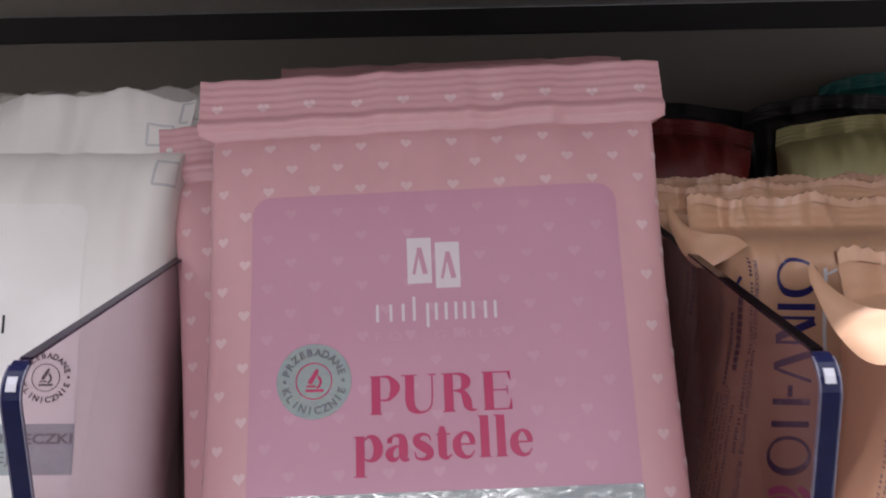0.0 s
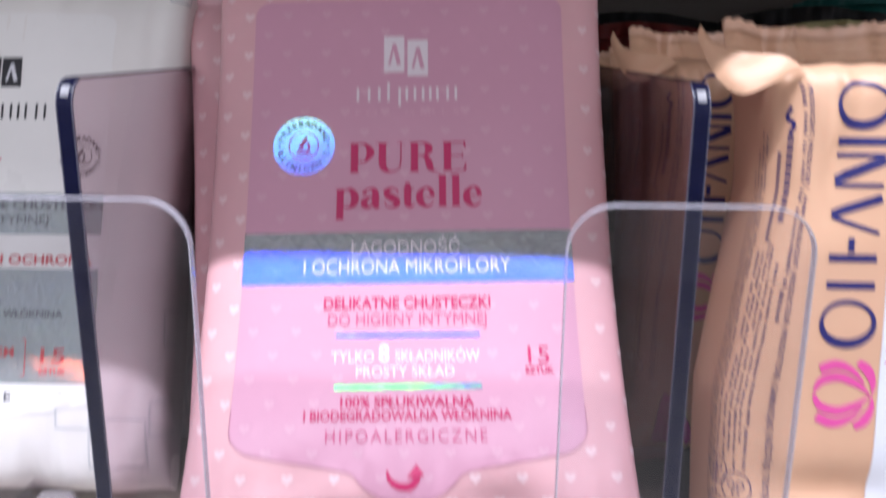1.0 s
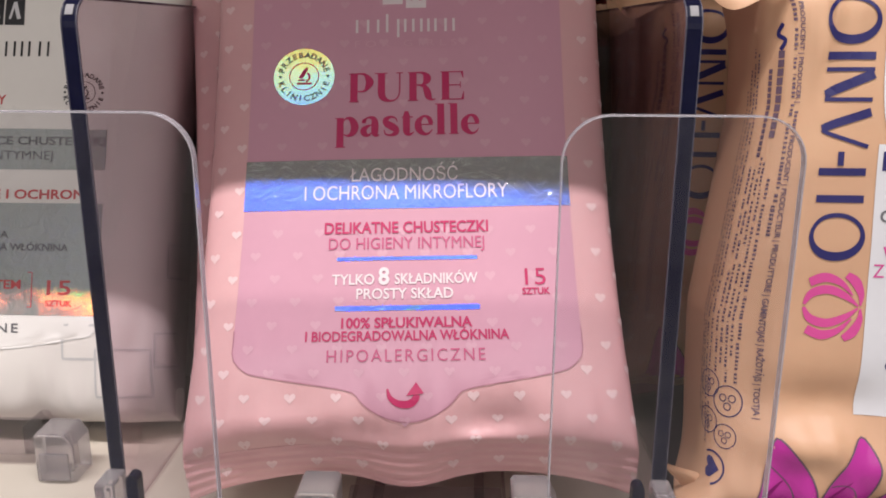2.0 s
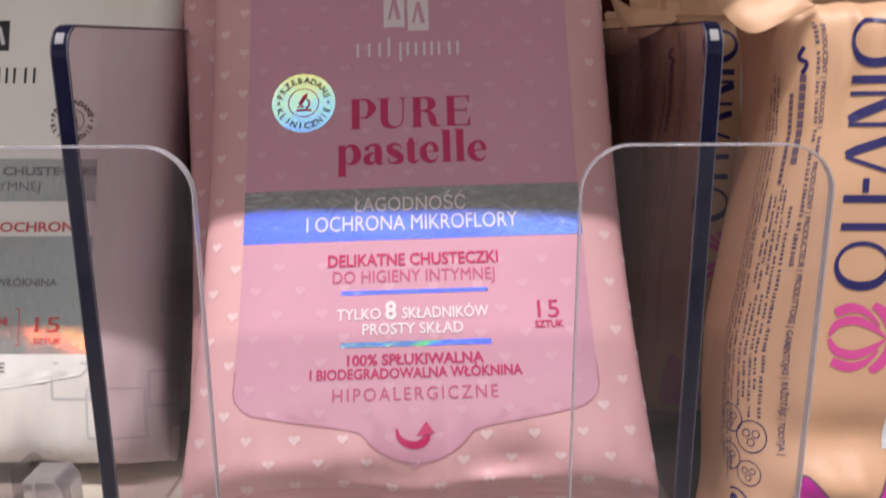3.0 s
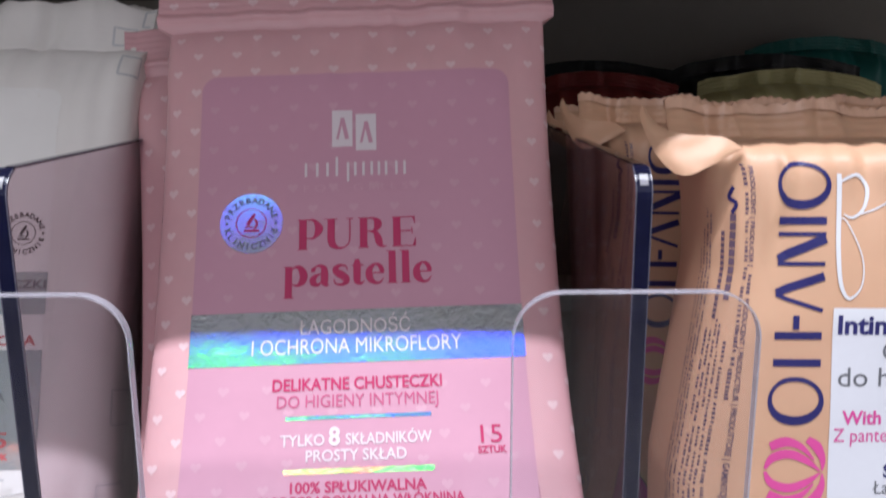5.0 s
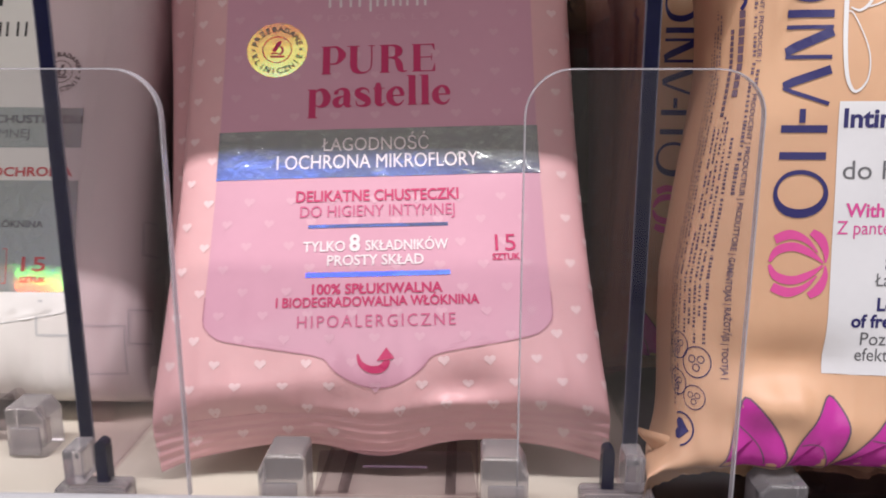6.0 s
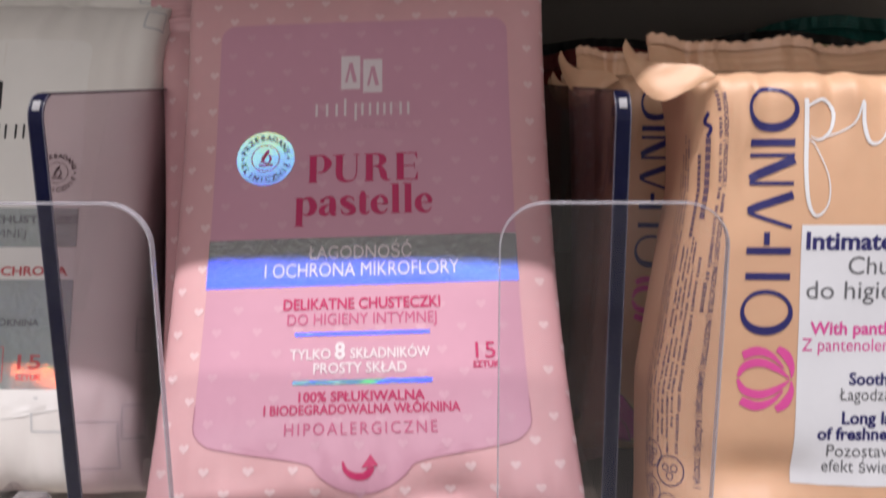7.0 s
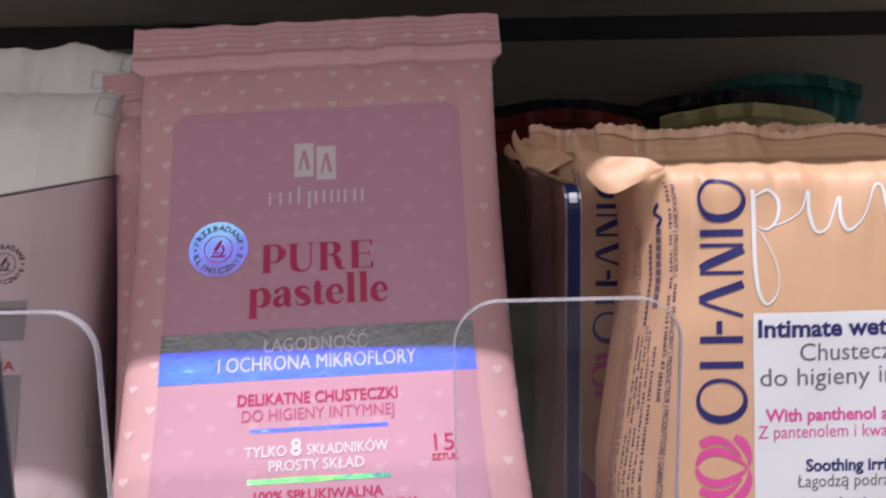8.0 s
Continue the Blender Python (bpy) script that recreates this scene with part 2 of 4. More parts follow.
# ---- flat prints: lists of points and faces in millimetres ----
TEXT = {}


def glyphs(words, bold=0.0, spacing=1.0):
    key = (words, bold, spacing)
    if key not in TEXT:
        cu = bpy.data.curves.new("glyphs", "FONT")
        cu.body, cu.size, cu.offset, cu.space_character, cu.resolution_u = words, 1.0, bold, spacing, 3
        ob = new("glyphs", cu)
        bpy.context.view_layer.update()
        me = bpy.data.meshes.new_from_object(ob.evaluated_get(bpy.context.evaluated_depsgraph_get()))
        TEXT[key] = ([(v.co.x, v.co.y) for v in me.vertices], [tuple(p.vertices) for p in me.polygons])
        bpy.data.objects.remove(ob)
        bpy.data.meshes.remove(me)
    return TEXT[key]


def line(words, x0, x1, base, cap, bold=0.0, spacing=1.0, tall="H"):
    """Words from x0 to x1 on a base line, with the given height of the letter `tall`."""
    vs, fs = glyphs(words, bold, spacing)
    lo, hi = min(v[0] for v in vs), max(v[0] for v in vs)
    top = max(v[1] for v in glyphs(tall, bold)[0])
    return [((x - lo) / (hi - lo) * (x1 - x0) + x0, y / top * cap + base) for x, y in vs], fs


def round_line(words, cx, cy, r, cap, a0, a1, inward=False, bold=0.0):
    """Letters along an arc between two angles; inward: they stand towards the outside at the foot of a badge."""
    vs, fs = [], []
    top = max(v[1] for v in glyphs("H", bold)[0])
    k = cap / top
    for i, ch in enumerate(words):
        a = radians(a0 + (a1 - a0) * i / (len(words) - 1))
        gv, gf = glyphs(ch, bold)
        mid = (min(v[0] for v in gv) + max(v[0] for v in gv)) / 2
        n0 = len(vs)
        for x, y in gv:
            x, y = (x - mid) * k, y * k
            if inward:
                px, py = r - y, x
            else:
                px, py = r + y, -x
            vs.append((cx + px * math.cos(a) - py * math.sin(a), cy + px * math.sin(a) + py * math.cos(a)))
        fs += [tuple(j + n0 for j in f) for f in gf]
    return vs, fs


def join(*shapes):
    vs, fs = [], []
    for v, f in shapes:
        n0 = len(vs)
        vs += v
        fs += [tuple(j + n0 for j in q) for q in f]
    return vs, fs


def rect(x0, x1, y0, y1, step=2.0):
    nx, ny = max(1, math.ceil((x1 - x0) / step)), max(1, math.ceil((y1 - y0) / step))
    vs = [(x0 + (x1 - x0) * i / nx, y0 + (y1 - y0) * j / ny) for j in range(ny + 1) for i in range(nx + 1)]
    fs = [(j * (nx + 1) + i, j * (nx + 1) + i + 1, (j + 1) * (nx + 1) + i + 1, (j + 1) * (nx + 1) + i) for j in range(ny) for i in range(nx)]
    return vs, fs


def rows_shape(rows, n=40):
    """A shape scanned from row to row: (y, left, right)."""
    vs = [(a + (b - a) * i / n, y) for y, a, b in rows for i in range(n + 1)]
    fs = [(j * (n + 1) + i, j * (n + 1) + i + 1, (j + 1) * (n + 1) + i + 1, (j + 1) * (n + 1) + i) for j in range(len(rows) - 1) for i in range(n)]
    return vs, fs


def ring(cx, cy, r0, r1, n=40, a0=0.0, a1=360.0, sx=1.0):
    vs, fs = [], []
    for i in range(n + 1):
        a = radians(a0 + (a1 - a0) * i / n)
        for r in (r0, r1):
            vs.append((cx + r * sx * math.cos(a), cy + r * math.sin(a)))
    for i in range(n):
        fs.append((2 * i, 2 * i + 1, 2 * i + 3, 2 * i + 2))
    return vs, fs


def stroke(points, width):
    """A pen stroke: points (x, y) or (x, y, width factor)."""
    fine = [points[0]]
    for p, q in zip(points, points[1:]):
        n = max(1, math.ceil(math.hypot(q[0] - p[0], q[1] - p[1]) / 1.5))
        fine += [tuple(a + (b - a) * k / n for a, b in zip(p, q)) for k in range(1, n + 1)]
    points = fine
    vs, fs = [], []
    for i, p in enumerate(points):
        a, b = points[max(i - 1, 0)], points[min(i + 1, len(points) - 1)]
        d = Vector((b[0] - a[0], b[1] - a[1]))
        d = d.normalized() if d.length else Vector((1, 0))
        w = width / 2 * (p[2] if len(p) > 2 else 1)
        vs += [(p[0] - d.y * w, p[1] + d.x * w), (p[0] + d.y * w, p[1] - d.x * w)]
    for i in range(len(points) - 1):
        fs.append((2 * i, 2 * i + 1, 2 * i + 3, 2 * i + 2))
    return vs, fs


def smooth_path(points, n=6):
    """A curve through the points (Catmull-Rom)."""
    out = []
    pts = [points[0], *points, points[-1]]
    for i in range(1, len(pts) - 2):
        p0, p1, p2, p3 = (np.array(p, float) for p in pts[i - 1:i + 3])
        for k in range(n):
            t = k / n
            out.append(tuple(0.5 * (2 * p1 + (p2 - p0) * t + (2 * p0 - 5 * p1 + 4 * p2 - p3) * t * t + (3 * p1 - p0 - 3 * p2 + p3) * t ** 3)))
    out.append(tuple(float(c) for c in points[-1]))
    return out


def heart(cx, cy, r, turn=0.0):
    pts = []
    for i in range(14):
        a = 2 * math.pi * i / 14
        x, y = 16 * math.sin(a) ** 3 / 16, (13 * math.cos(a) - 5 * math.cos(2 * a) - 2 * math.cos(3 * a) - math.cos(4 * a)) / 16
        c, s = math.cos(turn), math.sin(turn)
        pts.append((cx + r * (x * c - y * s), cy + r * (x * s + y * c)))
    return [(cx, cy + 0.1 * r), *pts], [(0, 1 + (i + 1) % 14, 1 + i) for i in range(14)]


def fan(points, rings=5):
    """A filled outline, in rings round its middle."""
    n = len(points)
    c = (sum(p[0] for p in points) / n, sum(p[1] for p in points) / n)
    vs = [c] + [(c[0] + (p[0] - c[0]) * k / rings, c[1] + (p[1] - c[1]) * k / rings) for k in range(1, rings + 1) for p in points]
    fs = [(0, 1 + i, 1 + (i + 1) % n) for i in range(n)]
    for k in range(rings - 1):
        o = 1 + k * n
        fs += [(o + i, o + n + i, o + n + (i + 1) % n, o + (i + 1) % n) for i in range(n)]
    return vs, fs


def turned(shape, cx, cy):
    """The shape turned a quarter to the left, its origin set at (cx, cy)."""
    return [(cx - y, cy + x) for x, y in shape[0]], shape[1]


def display_word(letters, x0, base):
    """High-contrast serif letters out of pen strokes; their own unit is 0.0463 mm, y down from the base line."""
    k = 0.0463
    out = []
    for at, strokes in letters:
        for kind, pts in strokes:
            pts = [(x0 + (at + p[0]) * k, base - p[1] * k, p[2]) for p in pts]
            out.append(stroke(smooth_path(pts, 5) if kind == "curve" else pts, k))
    return join(*out)


def upright(x, w, y0, y1):
    return ("straight", [(x, y0, w), (x, y1, w)])


def hair(x0, x1, y, w=5):
    return ("straight", [(x0, y, w), (x1, y, w)])


def upper_bowl(x, right, top, foot):
    mid = (top + foot) / 2
    return ("curve", [(x, top + 3, 6), (x + (right - x) * 0.45, top + 6, 14), (right - 22, mid - 12, 38), (right - 22, mid + 10, 38), (x + (right - x) * 0.45, foot - 5, 13), (x, foot - 2, 6)])


LOWER_E = [("curve", [(86, -60, 24), (74, -92, 22), (48, -104, 12), (22, -78, 30), (18, -50, 36), (26, -24, 32), (50, -5, 18), (74, -8, 10), (92, -30, 4)]), hair(24, 94, -57, 7)]
LOWER_L = [upright(20, 36, -172, 0), hair(-8, 20, -170), hair(-6, 46, -3, 4)]
TITLE_TOP = [
    (0, [upright(24, 38, -163, 0), hair(-2, 60, -161), hair(-2, 50, -2), upper_bowl(42, 126, -163, -58)]),
    (135, [("curve", [(34, -163, 38), (34, -110, 38), (34, -50, 38), (44, -20, 32), (72, -4, 14), (104, -8, 7), (126, -36, 6), (130, -90, 6), (130, -163, 6)]), hair(-2, 66, -161), hair(112, 148, -161)]),
    (307, [upright(28, 38, -163, 0), hair(0, 62, -161), hair(0, 54, -2), upper_bowl(46, 122, -163, -86), ("curve", [(66, -86, 10), (88, -80, 22), (102, -52, 36), (110, -22, 34), (124, -5, 14), (146, -6, 5)])]),
    (480, [upright(26, 38, -163, 0), hair(0, 120, -160, 6), hair(30, 104, -84, 6), hair(0, 120, -3, 6), ("straight", [(112, -162, 14), (119, -124, 3)]), ("straight", [(114, -2, 16), (121, -46, 3)]), ("straight", [(104, -104, 4), (104, -66, 4)])]),
]
TITLE_FOOT = [
    (0, [upright(22, 36, -104, 62), hair(-4, 22, -102), hair(-4, 50, 60), ("curve", [(38, -86, 5), (58, -102, 12), (82, -92, 30), (98, -56, 40), (90, -22, 34), (66, -4, 14), (40, -10, 5)])]),
    (127, [("curve", [(18, -72, 20), (20, -86, 22), (30, -84, 20)]), ("curve", [(20, -92, 8), (46, -104, 12), (70, -94, 28), (76, -66, 36), (76, -20, 36), (84, -3, 20), (100, -6, 5)]),
           ("curve", [(62, -62, 4), (38, -54, 16), (18, -34, 32), (22, -12, 30), (42, -4, 16), (62, -20, 5)])]),
    (245, [("curve", [(74, -76, 5), (66, -96, 8), (40, -104, 14), (16, -90, 28), (18, -70, 36), (44, -52, 40), (66, -34, 36), (66, -14, 28), (42, -2, 14), (14, -8, 8), (6, -32, 5)])]),
    (345, [("curve", [(22, -134, 20), (22, -100, 36), (22, -50, 36), (24, -18, 34), (40, -4, 16), (62, -18, 4)]), hair(-4, 56, -101, 6)]),
    (410, LOWER_E), (526, LOWER_L), (594, LOWER_L), (650, LOWER_E),
]


# ---- film packs ----
class Pack:
    """A flow-wrapped pack. Millimetres: x across, z up from the lower seal's edge, y into the pack; the front lies at y = 0."""

    def __init__(self, half, deep, high, fins, flare, power=5.0, ends=5.0, wrinkle=0.5, crimp=0.3, teeth=0.0, bumps=(), ears=0.0, seed=0.0, slack=0.0, tip=(0.0, 0.0), droop=0.0, nod=0.0, jut=5.0, top=1.0, step=0.0, crown=0.0, ridge=0.0, tuck=0.0, wave=0.0, lift=0.45, pinch=0.0, under=0.0, low_crimp=None, cols=84, ragged=0.6):
        self.tip, self.droop, self.nod, self.jut, self.top, self.step, self.crown, self.ridge, self.tuck, self.wave, self.lift, self.pinch = tip, droop, nod, jut, top, step, crown, ridge, tuck, wave, lift, pinch
        self.under, self.low_crimp, self.cols, self.ragged = under, crimp if low_crimp is None else low_crimp, cols, ragged
        self.a, self.b, self.h, self.fins, self.flare = half, deep, high, fins, flare
        self.n, self.m, self.wr, self.crimp, self.teeth, self.bumps, self.ears, self.seed, self.slack = power, ends, wrinkle, crimp, teeth, bumps, ears, seed, slack
        th = np.linspace(0, math.pi, 1201)
        c, s = np.cos(th), np.sin(th)
        ex, ey = -np.sign(c) * np.abs(c) ** (2 / power), np.abs(s) ** (2 / power)
        run = np.concatenate([[0], np.cumsum(np.hypot(np.diff(ex) * half, np.diff(ey) * deep))])
        self.run, self.ex, self.ey = run - run[-1] / 2, ex, ey
        self.reach = run[-1] / 2

    def spread(self, v):
        lo, hi = self.fins[0], self.h - self.fins[1]
        t = (v - (lo + hi) / 2) / ((hi - lo) / 2)
        if abs(t) >= 1:
            return self.a + self.flare, 0.35, 1.0, t
        return self.a + self.flare * abs(t) ** self.jut * (self.top if t > 0 else 1.0), max(0.35, self.b * (1 - abs(t) ** self.m) ** 0.5), abs(t), t

    def point(self, s, v, off=0.0, back=False):
        """The place of a print, s along the film and v up it."""
        ex = float(np.interp(s, self.run, self.ex))
        ey = float(np.interp(s, self.run, self.ey))
        A, B, t, signed = self.spread(v)
        x, y = A * ex, (B * ey if back else -B * ey)
        nx = math.copysign(abs(ex) ** (self.n - 1) / A, ex)
        ny = ey ** (self.n - 1) / max(B, 4)
        k = off / max(1e-9, math.hypot(nx, ny))
        x += nx * k
        y += (ny if back else -ny) * k
        # folds that run in from the seals, and slack film between
        g = max(0.0, t - 0.45) / 0.55
        y += self.wr * 2.2 * g * g * noise.noise((x * 0.085 + self.seed, v * 0.03, 1.7 + self.seed))
        y += self.wr * 1.0 * g * noise.noise((x * 0.24, v * 0.06 + self.seed, 5.1))
        y -= self.ridge * g * g * (0.5 - 2.2 * abs(noise.noise((x * 0.11 + self.seed * 3, v * 0.045, 3.3)))) * (0 if back else 1)
        y += self.slack * noise.noise((x * 0.05 + self.seed, v * 0.05, 9.3)) * (1 - 0.6 * g)
        for bx, bv, rx, rv, amp in self.bumps:
            y -= amp * math.exp(-((x - bx) / rx) ** 2 - ((v - bv) / rv) ** 2) * (0 if back else 1)
        if abs(signed) >= 1:
            lo, hi = self.fins[0], self.h - self.fins[1]
            d = (lo - v) if signed < 0 else (v - hi)
            y += (0.9 * self.low_crimp if signed < 0 else self.crimp) * math.sin(d * 2 * math.pi / 1.9)
            y += self.nod * d / self.fins[1] if signed > 0 else 0
            if signed > 0:
                y -= 0.4 * self.step * math.exp(-((d - 2.2) / 1.1) ** 2)
                y += self.wave * 2.5 * d / self.fins[1] * noise.noise((x * 0.055, self.seed, 1.1))
                v += self.wave * self.ragged * d / self.fins[1] * noise.noise((x * 0.08, self.seed, 6.1))
            y += self.tuck * d / self.fins[0] - self.tip[0] * (1 - d / self.fins[0]) if signed < 0 else -self.tip[1] - self.step
        else:
            y -= (self.tip[0] if signed < 0 else self.tip[1]) * g * g
        if signed <= -1:
            v += self.under * (self.fins[0] - v)
        if signed < 0 and self.droop:
            v += self.droop * max(0.0, 1 - v / 18) * (1.6 - 1.65 * math.exp(-(x / 11) ** 2) - 2.8 * abs(x / 52) ** 3.5)
        if signed > 0 and self.crown:
            v -= self.crown * g * (x / self.a) ** 2 * (1 + 0.3 * noise.noise((x * 0.06, self.seed, 0)))
        if self.pinch and x < -34:
            x += self.pinch * min(1.3, max(0.0, (v - 48) / 34)) * min(1.0, (-x - 34) / 17)
        if self.ears:
            e = max(0.0, abs(x) - self.a * 0.80) / (self.a * 0.2 + self.flare)
            y -= self.ears * e * e * g ** 3
        return (x * 0.001, (y + self.b) * 0.001, v * 0.001)

    def film(self, name, material, parent, label=""):
        cols = self.cols
        ss = np.linspace(-self.reach, self.reach, cols + 1)
        lo, hi = self.fins[0], self.h - self.fins[1]
        vv = [*np.arange(0, lo, 0.45), *np.linspace(lo, lo + 8, 12), *np.linspace(lo + 8, hi - 8, 84)[1:-1], *np.linspace(hi - 8, hi, 12), *np.arange(hi + 0.45, self.h + 0.01, 0.45)]
        verts, faces = [], []
        for r, v in enumerate(vv):
            for back in (False, True):
                for s in (ss if not back else ss[::-1][1:-1]):
                    x, y, z = self.point(s, v, 0, back)
                    if self.teeth and r in (0, len(vv) - 1):
                        z += (1 if r else -1) * 0.001 * self.teeth * abs(((x * 1000 / 2.6) % 1) - 0.5) * 2
                    if r == len(vv) - 1 or r == 0:
                        z += 0.0005 * noise.noise((x * 60, self.seed, 2.0))
                    verts.append((x, y, z))
        n = 2 * cols
        for r in range(len(vv) - 1):
            for i in range(n):
                j = (i + 1) % n
                faces.append((r * n + i, r * n + j, (r + 1) * n + j, (r + 1) * n + i))
        # the two thin ends, closed between the front and the back sheet
        ends = []
        for o in (0, (len(vv) - 1) * n):
            ends += [(o, o + 1, o + n - 1), (o + cols - 1, o + cols, o + cols + 1)]
            ends += [(o + i, o + i + 1, o + n - i - 1, o + n - i) for i in range(1, cols - 1)]
        ob = link_mesh(name, verts, faces + ends, material, parent, label, smooth=True)
        for face in ob.data.polygons[len(faces):]:
            face.use_smooth = False
        return ob

    def print_on(self, name, shape, material, parent, off=0.2, label="", kind=""):
        ob = link_mesh(name, [self.point(x, v, off * self.lift) for x, v in shape[0]], shape[1], material, parent, label, smooth=name in ("label_panel", "foil_band", "text_card", "petal", "printed_patch"))
        if kind:
            ob["kind"] = kind
        return ob


def badge_parts(pk, root, cx, cy, r, foil, ink):
    badge = None
    if foil:
        badge = pk.print_on("badge", ring(cx, cy, 0.001, r, 48), foil, root, 0.32, "round iridescent foil badge")
    owner = badge or root
    pk.print_on("badge_lettering", join(round_line("PRZEBADANE", cx, cy, r * 0.67, r * 0.20, 163, 17, bold=0.03), round_line("KLINICZNIE", cx, cy, r * 0.87, r * 0.20, 200, 340, True, 0.03),
                ring(cx - r * 0.78, cy, 0.001, r * 0.05, 10), ring(cx + r * 0.78, cy, 0.001, r * 0.05, 10)), ink, owner, 0.42)
    k = r / 7.5
    scope = join(stroke([(cx - 1.7 * k, cy - 1.9 * k), (cx + 1.9 * k, cy - 1.9 * k)], 0.55 * k), stroke([(cx - 1.5 * k, cy - 1.0 * k), (cx + 0.3 * k, cy - 1.0 * k)], 0.4 * k),
                 ring(cx + 0.1 * k, cy - 0.2 * k, 1.0 * k, 1.5 * k, 14, -70, 60), stroke([(cx - 0.9 * k, cy - 0.5 * k), (cx + 0.5 * k, cy + 1.8 * k)], 0.9 * k),
                 stroke([(cx + 0.3 * k, cy + 1.5 * k), (cx + 0.8 * k, cy + 2.3 * k)], 0.6 * k), ring(cx, cy, r * 0.46, r * 0.49, 40))
    pk.print_on("microscope_mark", scope, MAGENTA if foil else ink, owner, 0.42)


def emblem(x, y, w, h, gap, drop):
    """Two tall plates with a pointed notch in each."""
    plates, marks = [], []
    for k in (0, 1):
        x0, y0 = x + k * (w + gap), y - k * drop
        plates.append(rect(x0, x0 + w, y0 - h, y0))
        marks += [stroke([(x0 + w * 0.26, y0 - h * 0.80), (x0 + w * 0.5, y0 - h * 0.22)], w * 0.12), stroke([(x0 + w * 0.74, y0 - h * 0.80), (x0 + w * 0.5, y0 - h * 0.22)], w * 0.2)]
    return join(*plates), join(*marks)


def wordmark_bars(x0, x1, base, height, thick):
    """The maker's wordmark as a run of plain bars of uneven length."""
    out = []
    for k, top, foot in ((0.02, 1.0, 0), (0.13, 1.0, 0), (0.23, 1.0, 0), (0.32, 1.4, 0), (0.43, 1.0, -0.4), (0.50, 1.0, 0), (0.58, 1.0, 0), (0.66, 1.0, 0), (0.73, 1.0, 0), (0.80, 1.0, 0), (0.90, 1.0, 0), (0.98, 1.0, 0)):
        x = x0 + (x1 - x0) * k
        out.append(stroke([(x, base + height * foot), (x, base + height * top)], thick))
    return out


# ---- the setting ----
def structure(ob, label, category):
    return tagged(ob, label, category, kind="structure")


structure(part("floor", box(-4, 4, -4.5, 1.0, -0.1, 0.0), FLOOR_TILE), "pale grey polished shop floor", "floor")
structure(part("ceiling", box(-4, 4, -4.5, 1.0, 3.3, 3.4), WALL_PAINT), "white painted shop ceiling", "ceiling")
structure(part("wall_south", box(-4, 4, -4.6, -4.5, 0.0, 3.3), WALL_PAINT), "pale painted shop wall", "wall")
structure(part("wall_west", box(-4.1, -4, -4.5, 1.0, 0.0, 3.3), WALL_PAINT), "pale painted shop wall", "wall")
structure(part("wall_east", box(4, 4.1, -4.5, 1.0, 0.0, 3.3), WALL_PAINT), "pale painted shop wall", "wall")
structure(part("wall_north", box(-4, 4, 0.9, 1.0, 0.0, 3.3), WALL_PAINT), "pale painted shop wall", "wall")
SHELF = 1.234
structure(part("shelf", box(-0.9, 0.9, 0.088, 0.50, SHELF - 0.025, SHELF, 0.0015), SHELF_PAINT), "cream painted metal shop shelf", "shelf")
structure(part("back_panel", box(-0.9, 0.9, 0.505, 0.52, SHELF - 0.3, 1.417, 0.0), BACK_PAINT), "grey back panel of the shelf unit", "back panel")
# solid strip in the gap; the gap's shade is put into its colour
structure(part("back_shade_strip", box(-0.9, 0.9, 0.507, 0.522, 1.4175, 1.433, 0.0), SLOT_SHADE), "near-black strip over the back panel, shade put into its colour", "slot")
structure(part("upper_shelf", box(-0.9, 0.9, 0.0818, 0.53, 1.434, 1.462, 0.001), UPPER_PAINT), "grey underside of the shelf above", "shelf")
# unseen plate, added to dim the strip lamp low on the packs
structure(part("dimming_plate", box(-0.9, 0.9, -0.006, 0.0566, 1.446, 1.448), DIM_PLATE), "unseen clear plate added to dim the strip lamp's light", "ticket strip")
# the front rail, with its rounded bead and sloping ticket face
rail = [(0.0895, 1.226), (0.0895, 1.2405), *arc(0.0865, 1.2405, 0.003, 0, 180, 8), (0.0815, 1.2395), (0.0805, 1.2375), (0.0765, 1.2365), (0.0725, 1.198), (0.076, 1.196), (0.080, 1.226)]
structure(part("front_rail", prism(rail, "x", -0.9, 0.9), RAIL_WHITE, smooth=False), "white plastic price rail on the shelf's front edge", "price rail")


# sheet added under the beige lane, the packs' shade put into its colour
structure(part("lane_dark_sheet", box(0.0655, 0.21, 0.0905, 0.45, SHELF + 0.0004, SHELF + 0.0020, 0.0004), LANE_DARK), "dark sheet added for the shade under the beige packs", "liner")


